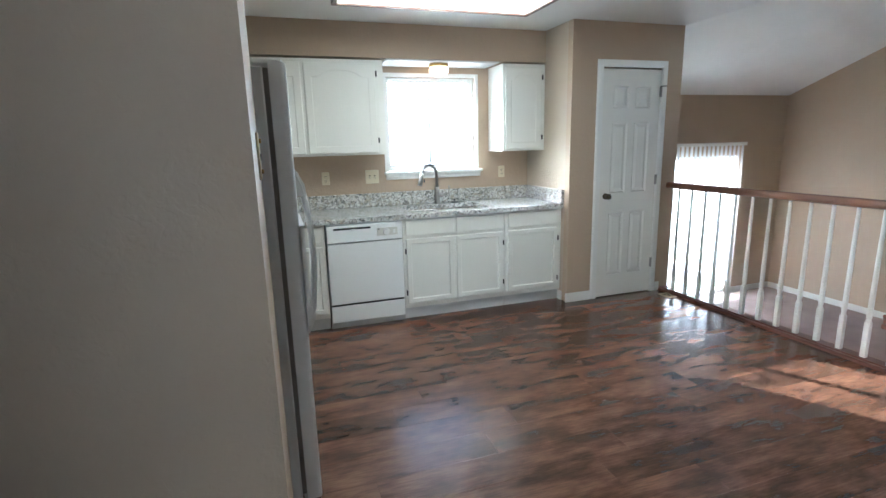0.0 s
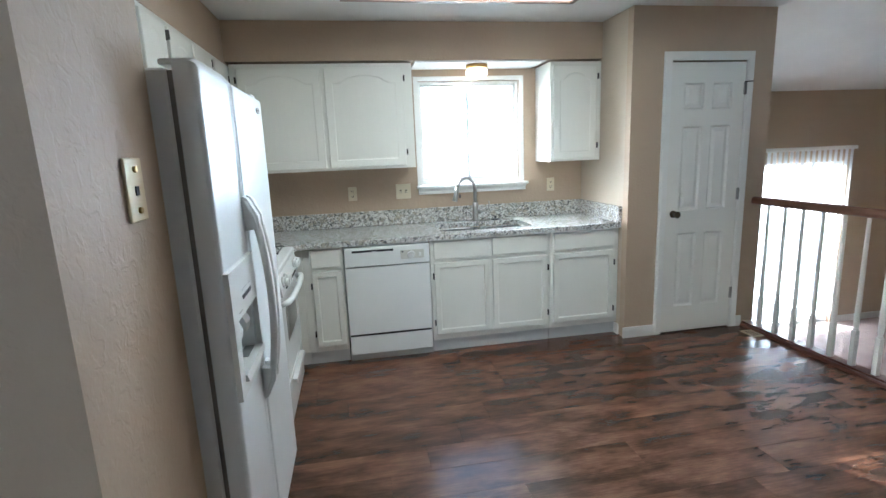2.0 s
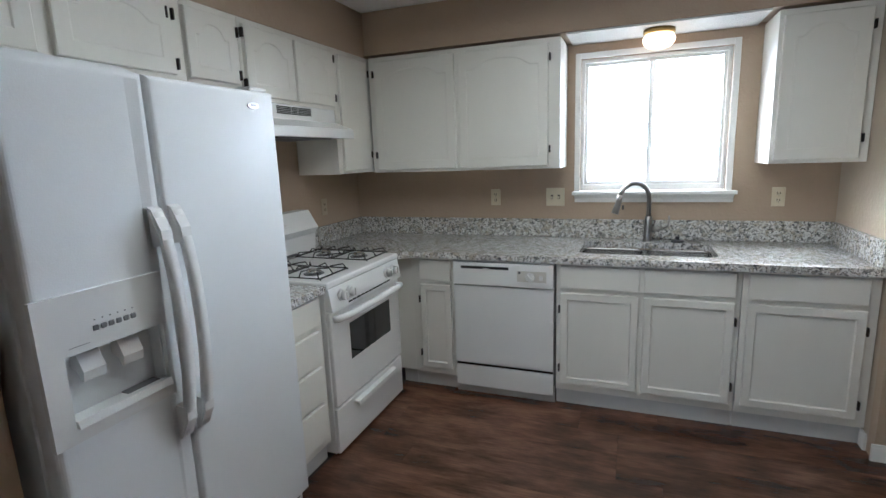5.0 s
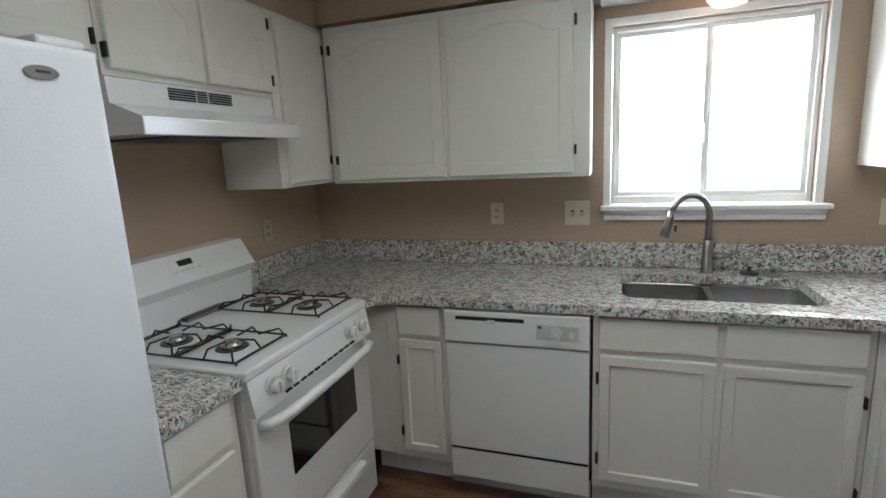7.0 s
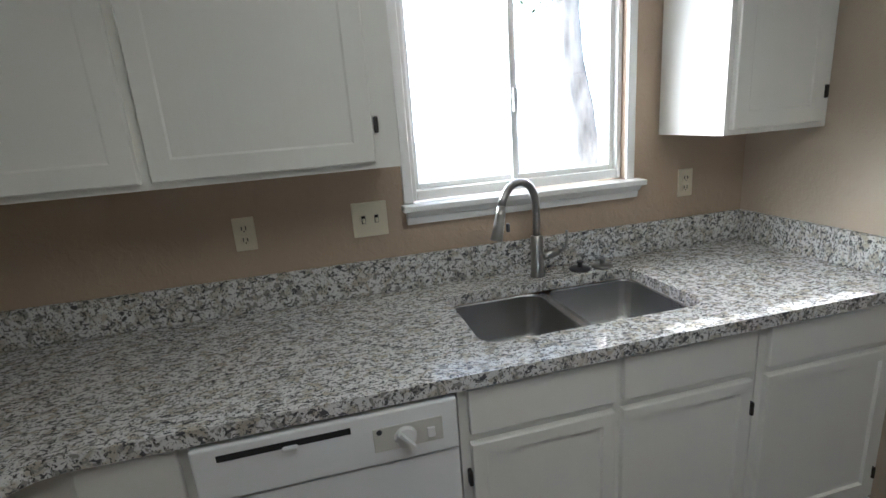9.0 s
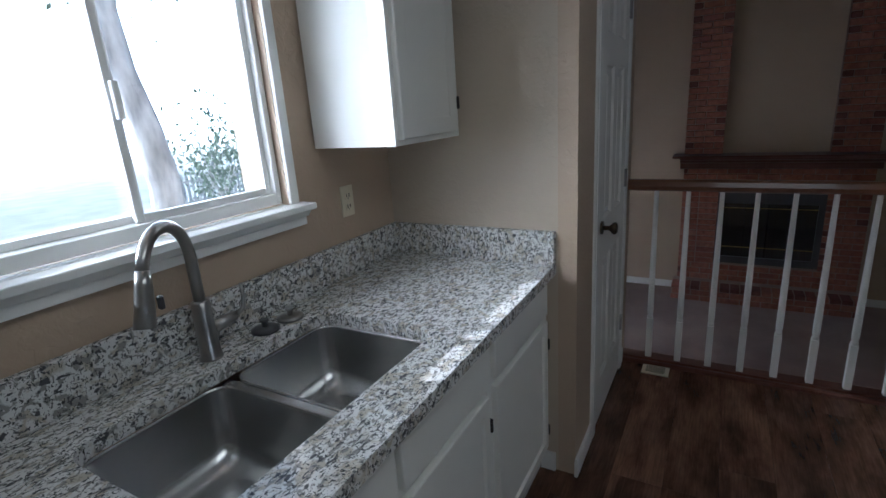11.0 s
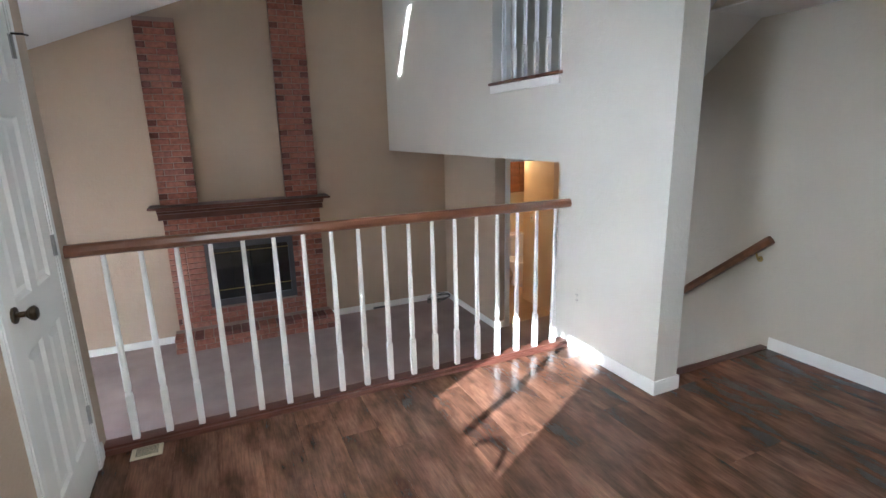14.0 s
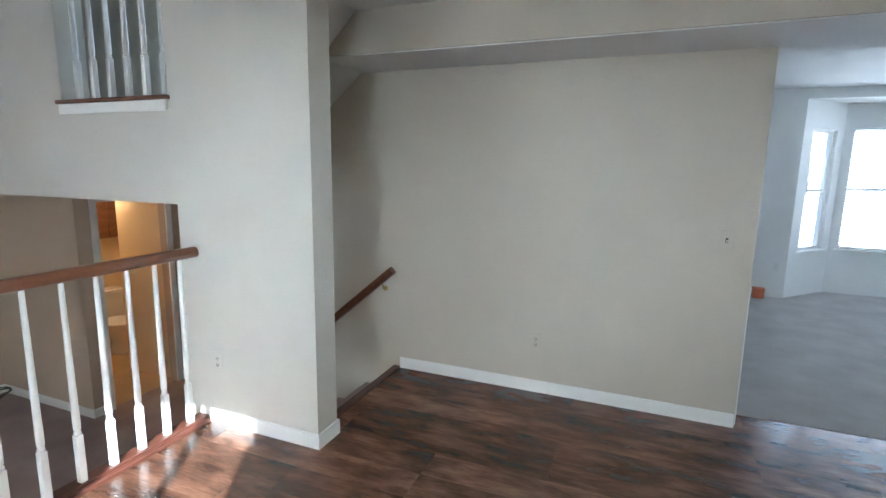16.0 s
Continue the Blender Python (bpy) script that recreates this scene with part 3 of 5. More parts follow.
# casing round the opening and the projecting sill
slab("window_casing", M["trim"], (5.395, 5.43, 8.935, 8.95, 1.228, 2.115), (6.30, 6.335, 8.935, 8.95, 1.228, 2.115), (5.43, 6.30, 8.935, 8.95, 2.08, 2.115), kind="structure", bevel=0.002)
bm = bmesh.new()
box(bm, 5.385, 6.36, 8.885, 8.949, 1.205, 1.2275, 0.004, 2)
box(bm, 5.432, 6.298, 8.949, 8.974, 1.2205, 1.2275)
box(bm, 5.40, 6.345, 8.925, 8.949, 1.155, 1.205)
prism(bm, [(8.925, 1.205), (8.898, 1.205), (8.912, 1.185), (8.925, 1.18)], 5.40, 6.345, "x")
part("window_sill", bm, M["trim"], kind="structure")

# ---- pantry door ----
def door_six_panel(x0, x1, h, y):
    root = new("door_pantry")
    root.matrix_basis = pose(x0, y, 0)
    tagged(root, kind="structure")
    w = x1 - x0
    bm = bmesh.new()
    t = 0.035
    px = [0, 0.105, w / 2 - 0.035, w / 2 + 0.035, w - 0.105, w]
    pz = [0.012, 0.22, 0.81, 0.99, 1.62, 1.74, 1.93, h]
    grid = [[bm.verts.new((x, 0, z)) for x in px] for z in pz]
    for j in range(len(pz) - 1):
        for i in range(len(px) - 1):
            ring = [grid[j][i], grid[j][i + 1], grid[j + 1][i + 1], grid[j + 1][i]]
            if i in (1, 3) and j in (1, 3, 5):
                for off, y_in in ((0.012, 0.011), (0.020, 0.011), (0.044, 0.003)):
                    x_a, x_b, z_a, z_b = px[i] + off, px[i + 1] - off, pz[j] + off, pz[j + 1] - off
                    inner = [bm.verts.new(p) for p in ((x_a, y_in, z_a), (x_b, y_in, z_a), (x_b, y_in, z_b), (x_a, y_in, z_b))]
                    for q in range(4):
                        bm.faces.new((ring[q], ring[(q + 1) % 4], inner[(q + 1) % 4], inner[q]))
                    ring = inner
            bm.faces.new(ring)
    border = grid[0] + [row[-1] for row in grid[1:]] + grid[-1][-2::-1] + [row[0] for row in grid[-2:0:-1]]
    rear = [bm.verts.new((v.co.x, t, v.co.z)) for v in border]
    for q in range(len(border)):
        bm.faces.new((border[q], border[(q + 1) % len(border)], rear[(q + 1) % len(border)], rear[q]))
    bm.faces.new(rear[::-1])
    part("door_leaf", bm, M["door"], root)
    bm = bmesh.new()
    cyl(bm, 0.06, 0.965, -0.008, 0.0, 0.028, axis="y")
    cyl(bm, 0.06, 0.965, -0.035, -0.008, 0.010, axis="y")
    for a, b, r0, r1 in ((-0.045, -0.035, 0.020, 0.012), (-0.058, -0.045, 0.027, 0.022), (-0.066, -0.058, 0.018, 0.027)):
        cyl(bm, 0.06, 0.965, a, b, r0, r1, axis="y")
    part("door_handle", bm, M["bronze"], root, "aged bronze round knob")
    for z in (0.25, 1.05, 1.84):
        bm = bmesh.new()
        cyl(bm, w + 0.003, -0.006, z, z + 0.09, 0.006, n=10)
        box(bm, w - 0.012, w + 0.018, -0.002, 0.001, z, z + 0.09)
        part("hinge", bm, M["nickel"], root)
    bm = bmesh.new()
    tube(bm, [(w - 0.01, -0.01, 1.93), (w - 0.01, -0.045, 1.93), (w + 0.02, -0.055, 1.93)], 0.004, 8)
    part("door_stop", bm, M["hinge"], root)
    return root


door_six_panel(7.195, 7.805, 2.075, 8.153)
slab("trim_pantry_casing", M["trim"], (7.13, 7.192, 8.149, 8.1595, 0, 2.150), (7.808, 7.87, 8.149, 8.1595, 0, 2.150), (7.192, 7.808, 8.149, 8.1595, 2.088, 2.150), (7.142, 7.180, 8.145, 8.1488, 0, 2.138), (7.820, 7.858, 8.145, 8.1488, 0, 2.138), (7.180, 7.820, 8.145, 8.1488, 2.10, 2.138), kind="structure")

# ---- cabinets ----
def hinges(root, spots):
    for x, z in spots:
        slab("hinge", M["hinge"], (x - 0.005, x + 0.005, -0.024, -0.002, z - 0.022, z + 0.022), parent=root, bevel=0.002)


def base_cabinet(at, width, rz, doors, label, depth=0.60, drawers=None, hinge_at=(), open_top=False):
    """Face frame, toe kick and carcass; doors: (x0, x1) pairs with a drawer front over each."""
    root = thing("base_cabinet", at, label, "cabinet", "kitchen base cabinets", rz)
    if open_top:
        slab("body", M["cabinet"], (0, width - 0.002, 0.02, depth, 0.10, 0.64), (0, width - 0.002, 0, 0.018, 0.10, 0.872), parent=root)
    else:
        slab("body", M["cabinet"], (0, width - 0.002, 0, depth, 0.10, 0.872), parent=root)
    slab("toe_kick", M["toe"], (0, width - 0.002, 0.03, 0.055, 0.0, 0.10), parent=root, label="grey toe kick board")
    for x0, x1 in doors:
        bm = bmesh.new()
        panel_front(bm, x0, x1, 0.145, 0.70, rim=0.045 if x1 - x0 < 0.3 else 0.05, rise=0.0)
        part("door", bm, M["cabinet"], root)
        bm = bmesh.new()
        box(bm, x0, x1, -0.02, 0, 0.728, 0.86, 0.004, 2)
        part("drawer_front", bm, M["cabinet"], root)
    for x0, x1, z0, z1 in drawers or ():
        bm = bmesh.new()
        box(bm, x0, x1, -0.02, 0, z0, z1, 0.004, 2)
        part("drawer_front", bm, M["cabinet"], root)
    hinges(root, hinge_at)
    return root


Y_F = 8.255
base_cabinet((4.46, Y_F + 0.02, 0), 0.285, 0, [(0.06, 0.265)], "narrow white painted base cabinet beside the dishwasher", hinge_at=[(0.053, 0.6), (0.053, 0.24)])
base_cabinet((5.375, Y_F + 0.02, 0), 0.932, 0, [(0.025, 0.445), (0.47, 0.905)], "wide white painted two-door cabinet under the sink", open_top=True, hinge_at=[(0.018, 0.60), (0.018, 0.24), (0.912, 0.60), (0.912, 0.24)])
base_cabinet((6.31, Y_F + 0.02, 0), 0.567, 0, [(0.025, 0.52)], "white painted base cabinet beside the pantry wall", hinge_at=[(0.527, 0.6), (0.527, 0.22)])
cc = thing("base_cabinet", (4.10, 8.55, 0), "blind corner base cabinet painted white beside the range", "cabinet", "kitchen base cabinets")
slab("body", M["cabinet"], (-0.37, 0.20, -0.39, 0.38, 0.10, 0.872), parent=cc)
slab("filler", M["cabinet"], (0.202, 0.358, -0.270, 0.38, 0.10, 0.872), parent=cc, bevel=0.001)
slab("toe_kick", M["toe"], (0.26, 0.358, -0.245, -0.22, 0.0, 0.10), parent=cc, label="grey toe kick board")
base_cabinet((4.385, 7.10, 0), 0.275, 90, [], "narrow white drawer cabinet between fridge and range", depth=0.70, drawers=[(0.012, 0.235, 0.145, 0.33), (0.012, 0.235, 0.35, 0.52), (0.012, 0.235, 0.54, 0.70), (0.012, 0.235, 0.728, 0.86)])


def cathedral_front(bm, x0, x1, z0, z1, rim, y=-0.02, deep=0.0026):
    """A door slab with a sunk field whose top edge rises in a cathedral arch."""
    a, b, c, d = x0 + rim, x1 - rim, z0 + rim, z1 - rim
    s = b - a
    dz = min(0.055, (d - c) * 0.28)
    sill = [(a, c), (b, c)]
    top = [(b, d - dz), (b - 0.10 * s, d - dz)]
    for k in range(9):
        u = k / 8
        top.append((b - (0.16 + 0.68 * u) * s, d - dz + dz * (0.25 + 0.75 * math.sin(math.pi * u) ** 0.6)))
    top += [(a + 0.10 * s, d - dz), (a, d - dz)]
    inner = sill + top
    edge = 0.004
    def outer(i, p, e):
        if i == 0:
            return (x0 + e, z0 + e)
        if i == 1:
            return (x1 - e, z0 + e)
        if i == 2:
            return (x1 - e, z1 - e)
        if i == len(inner) - 1:
            return (x0 + e, z1 - e)
        return (p[0], z1 - e)
    back = [bm.verts.new((*outer(i, p, 0)[:1], 0.0, outer(i, p, 0)[1])) for i, p in enumerate(inner)]
    side = [bm.verts.new((outer(i, p, 0)[0], y + edge, outer(i, p, 0)[1])) for i, p in enumerate(inner)]
    face = [bm.verts.new((outer(i, p, edge)[0], y, outer(i, p, edge)[1])) for i, p in enumerate(inner)]
    lip = [bm.verts.new((p[0], y, p[1])) for p in inner]
    mx, mz = (a + b) / 2, (c + d) / 2
    sunk = [bm.verts.new((p[0] + 0.006 * (1 if p[0] < mx else -1) * (abs(p[0] - mx) > 0.3 * s), y + deep, p[1] + 0.006 * (1 if p[1] < mz else -1))) for p in inner]
    k = len(inner)
    for lo, hi in ((back, side), (side, face), (face, lip), (lip, sunk)):
        for i in range(k):
            bm.faces.new((lo[i], lo[(i + 1) % k], hi[(i + 1) % k], hi[i]))
    bm.faces.new(sunk)
    bm.faces.new(back[::-1])


def upper_cabinet(at, width, height, rz, doors, label, depth=0.33, hinge_at=()):
    root = thing("wall_cabinet", at, label, "cabinet", "kitchen wall cabinets", rz)
    slab("body", M["cabinet"], (0, width - 0.002, 0, depth, 0, height), parent=root)
    for x0, x1 in doors:
        bm = bmesh.new()
        cathedral_front(bm, x0, x1, 0.018, height - 0.03, 0.055 if x1 - x0 > 0.33 else 0.048, deep=0.0008 if 0.3 < x1 - x0 < 0.36 else 0.0026)
        part("door", bm, M["cabinet"], root)
    hinges(root, hinge_at)
    return root


upper_cabinet((4.05, 8.61, 1.397), 1.295, 0.77, 0, [(0.045, 0.622), (0.648, 1.222)], "wide white painted two-door wall cabinet between corner and window", hinge_at=[(1.232, 0.66), (1.232, 0.12), (0.035, 0.66), (0.035, 0.12)])
upper_cabinet((6.445, 8.61, 1.392), 0.432, 0.775, 0, [(0.02, 0.39)], "white painted single-door wall cabinet by the pantry wall", hinge_at=[(0.398, 0.66), (0.398, 0.12)])
upper_cabinet((4.025, 8.195, 1.405), 0.75, 0.765, 90, [(0.05, 0.40)], "white corner wall cabinet with a narrow door beside the hood", depth=0.31, hinge_at=[(0.408, 0.66), (0.408, 0.12)])
upper_cabinet((4.025, 7.415, 1.80), 0.778, 0.37, 90, [(0.018, 0.385), (0.405, 0.765)], "short white cabinet with arched doors over the hood", depth=0.31, hinge_at=[(0.010, 0.30), (0.010, 0.07), (0.771, 0.30), (0.771, 0.07)])
upper_cabinet((4.025, 7.098, 1.84), 0.315, 0.33, 90, [(0.002, 0.285)], "short white arched-door cabinet between fridge and hood", depth=0.31, hinge_at=[(0.294, 0.25), (0.294, 0.06)])
upper_cabinet((4.025, 6.11, 1.84), 0.986, 0.33, 90, [(0.02, 0.415), (0.470, 0.925)], "wide white arched-door cabinet above the refrigerator", depth=0.31, hinge_at=[(0.935, 0.25), (0.935, 0.06), (0.905, 0.25)])

# ---- worktops ----
def worktop():
    root = thing("worktop", (5.0, 8.6, 0.875), "white granite worktop with dark speckles along the window wall", "worktop")
    bm = bmesh.new()
    z0, z1 = 0.0, 0.038
    # pieces round the sink opening, sink at 5.48..6.20, 8.38..8.80
    X0, X1, Y0, Y1 = 3.715 - 5, 6.872 - 5, 8.235 - 8.6, 8.945 - 8.6
    sx0, sx1, sy0, sy1 = 5.485 - 5, 6.215 - 5, 8.375 - 8.6, 8.785 - 8.6
    outer = [(4.385 - 5, Y0), (X1, Y0), (X1, Y1), (X0, Y1), (X0, 8.192 - 8.6), (4.385 - 5, 8.192 - 8.6)]
    inner = []
    r = 0.06
    for cx, cy, a0 in ((sx1 - r, sy1 - r, 0), (sx0 + r, sy1 - r, 90), (sx0 + r, sy0 + r, 180), (sx1 - r, sy0 + r, 270)):
        for s in range(5):
            a = radians(a0 + 90 * s / 4)
            inner.append((cx + r * math.cos(a), cy + r * math.sin(a)))
    xm = (sx0 + sx1) / 2
    left = [(xm, Y0), (4.53 - 5, Y0), (4.475 - 5, 8.222 - 8.6), (4.43 - 5, 8.185 - 8.6), (4.415 - 5, 8.152 - 8.6), (X0, 8.152 - 8.6), (X0, Y1), (xm, Y1), (xm, sy1)] + inner[5:15] + [(xm, sy0)]
    right = [(xm, Y1), (X1, Y1), (X1, Y0), (xm, Y0), (xm, sy0)] + inner[15:20] + inner[0:5] + [(xm, sy1)]
    for half in (left, right):
        prism(bm, half, z0, z1, "z")
    part("slab", bm, M["granite"], root)
    slab("backsplash", M["granite"], (3.742 - 5, 6.85 - 5, 8.925 - 8.6, 8.947 - 8.6, 0.039, 0.164), (3.713 - 5, 3.74 - 5, 8.20 - 8.6, 8.945 - 8.6, 0.039, 0.164), (6.852 - 5, 6.878 - 5, 8.237 - 8.6, 8.945 - 8.6, 0.039, 0.164), parent=root, bevel=0.002)
    return root


worktop()
wt = thing("worktop", (4.08, 7.235, 0.875), "small granite worktop strip between fridge and range", "worktop")
slab("slab", M["granite"], (-0.33, 0.345, -0.140, 0.140, 0.0, 0.038), parent=wt, bevel=0.003)
slab("backsplash", M["granite"], (-0.368, -0.342, -0.140, 0.140, 0.039, 0.164), parent=wt, bevel=0.002)

# ---- sink, tap, stoppers ----
def basin(bm, x0, x1, y0, y1, z1, depth, r=0.05, n=5):
    """An open bowl with rounded corners that narrows to a flat bottom."""
    rings = []
    for z, inset, rr in ((z1, 0, r), (z1 - 0.01, 0.0, r), (z1 - depth * 0.75, 0.012, r), (z1 - depth * 0.93, 0.03, r), (z1 - depth, 0.07, r * 0.9)):
        ring = []
        a0, a1, b0, b1 = x0 + inset, x1 - inset, y0 + inset, y1 - inset
        for cx, cy, s in ((a1 - rr, b1 - rr, 0), (a0 + rr, b1 - rr, 90), (a0 + rr, b0 + rr, 180), (a1 - rr, b0 + rr, 270)):
            for q in range(n):
                a = radians(s + 90 * q / (n - 1))
                ring.append(bm.verts.new((cx + rr * math.cos(a), cy + rr * math.sin(a), z)))
        rings.append(ring)
    for a, b in zip(rings, rings[1:]):
        for i in range(len(a)):
            bm.faces.new((a[i], a[(i + 1) % len(a)], b[(i + 1) % len(a)], b[i])).smooth = True
    bm.faces.new(rings[-1])


sink = thing("kitchen_sink", (5.85, 8.58, 0.70), "undermounted double-bowl stainless steel sink in granite worktop", "sink")
for x0, x1 in ((5.485, 5.835), (5.865, 6.215)):
    bm = bmesh.new()
    basin(bm, x0 - 5.85, x1 - 5.85, 8.375 - 8.58, 8.785 - 8.58, 0.172, 0.19)
    ob = part("bowl", bm, M["steel"], sink)
    m = ob.modifiers.new("wall", "SOLIDIFY")
    m.thickness, m.offset = 0.002, 1
    bm = bmesh.new()
    cx = (x0 + x1) / 2 - 5.85
    lathe(bm, cx, 0.02, [(0.042, -0.017), (0.044, -0.014), (0.030, -0.013), (0.022, -0.016)], 20)
    part("drain", bm, M["nickel"], sink)
slab("divider", M["steel"], (-0.0155, 0.0155, -0.21, 0.21, 0.150, 0.168), parent=sink, bevel=0.005)

tap = thing("kitchen_faucet", (5.868, 8.853, 0.913), "brushed nickel pull-down gooseneck faucet behind the sink", "faucet")
bm = bmesh.new()
lathe(bm, 0, 0, [(0.030, 0), (0.030, 0.006), (0.026, 0.012), (0.024, 0.10), (0.023, 0.155), (0.016, 0.16)])
part("base", bm, M["nickel"], tap)
bm = bmesh.new()
dirx, diry = -0.87, -0.49
pts = [(0, 0, 0.155), (0, 0, 0.268)]
R = 0.100
for i in range(0, 13):
    a = math.pi * i / 12 * 0.90
    d = R - R * math.cos(a)
    pts.append((dirx * d, diry * d, 0.272 + R * math.sin(a)))
tube(bm, pts, 0.014, 14)
part("spout", bm, M["nickel"], tap)
bm = bmesh.new()
end = Vector(pts[-1])
tube(bm, [end, end + Vector((dirx * 0.008, diry * 0.008, -0.03)), end + Vector((dirx * 0.02, diry * 0.02, -0.07)), end + Vector((dirx * 0.036, diry * 0.036, -0.115))], 0.015, 14, 0.022)
part("spray_head", bm, M["nickel"], tap)
slab("spray_button", M["dark_grey"], (end.x + 0.010, end.x + 0.022, end.y - 0.018, end.y - 0.004, end.z - 0.09, end.z - 0.06), parent=tap, bevel=0.003, label="black spray button")
bm = bmesh.new()
tube(bm, [(0.02, 0, 0.075), (0.055, -0.005, 0.08), (0.085, -0.008, 0.085)], 0.019, 14, 0.014)
tube(bm, [(0.085, -0.008, 0.085), (0.112, -0.010, 0.095), (0.120, -0.010, 0.13), (0.118, -0.010, 0.165)], 0.008, 10, 0.005)
part("lever", bm, M["nickel"], tap)


def stopper(at, material, label):
    root = thing("sink_stopper", at, label, "sink stopper")
    bm = bmesh.new()
    lathe(bm, 0, 0, [(0.040, 0), (0.040, 0.008), (0.030, 0.012), (0.012, 0.014)])
    part("disc", bm, material, root)
    bm = bmesh.new()
    lathe(bm, 0, 0, [(0.010, 0.013), (0.009, 0.026), (0.014, 0.030), (0.012, 0.036)], 14)
    part("knob", bm, M["nickel"] if material == M["nickel"] else material, root)


stopper((6.042, 8.845, 0.913), M["dark_grey"], "black rubber sink stopper lying behind the sink")
stopper((6.135, 8.840, 0.913), M["nickel"], "metal strainer basket lying behind the sink")

# ---- dishwasher ----
dw = thing("dishwasher", (4.748, Y_F, 0), "white built-in dishwasher with dial and latch slot", "dishwasher")
W = 0.622
slab("body", M["appliance"], (0.005, W - 0.007, 0.02, 0.58, 0.10, 0.868), parent=dw)
bm = bmesh.new()
box(bm, 0.006, W - 0.006, -0.012, 0.02, 0.212, 0.715, 0.004, 2)
part("door", bm, M["appliance"], dw)
bm = bmesh.new()
box(bm, 0.006, W - 0.006, -0.022, 0.02, 0.722, 0.862, 0.006, 2)
cp = part("control_panel", bm, M["appliance"], dw)
slab("label_plate", M["ivory_grey"], (0.405, 0.575, -0.0235, -0.0215, 0.758, 0.822), parent=cp, bevel=0.001)
slab("latch_slot", M["gap"], (0.06, 0.355, -0.0235, -0.020, 0.824, 0.840), parent=cp)
slab("latch", M["plastic"], (0.20, 0.235, -0.034, -0.022, 0.818, 0.830), parent=cp, bevel=0.003)
bm = bmesh.new()
cyl(bm, 0.482, 0.788, -0.036, -0.0236, 0.025, 0.028, axis="y")
prism(bm, [(0.462, 0.806), (0.468, 0.812), (0.502, 0.770), (0.496, 0.764)], -0.050, -0.035, "y")
part("dial", bm, M["plastic"], cp)
slab("rocker_switch", M["plastic"], (0.535, 0.555, -0.029, -0.0236, 0.772, 0.800), parent=cp, bevel=0.002)
bm = bmesh.new()
cyl(bm, 0.42, 0.812, -0.0255, -0.0236, 0.007, axis="y", n=10)
part("indicator", bm, M["dark_grey"], cp)
bm = bmesh.new()
box(bm, 0.006, W - 0.006, -0.004, 0.02, 0.055, 0.195, 0.004, 2)
part("kick_panel", bm, M["appliance"], dw)
slab("seal", M["gap"], (0.01, W - 0.01, 0.0, 0.018, 0.195, 0.212), parent=dw)
slab("toe_kick", M["toe"], (0.0, W - 0.002, 0.03, 0.05, 0.0, 0.10), parent=dw)

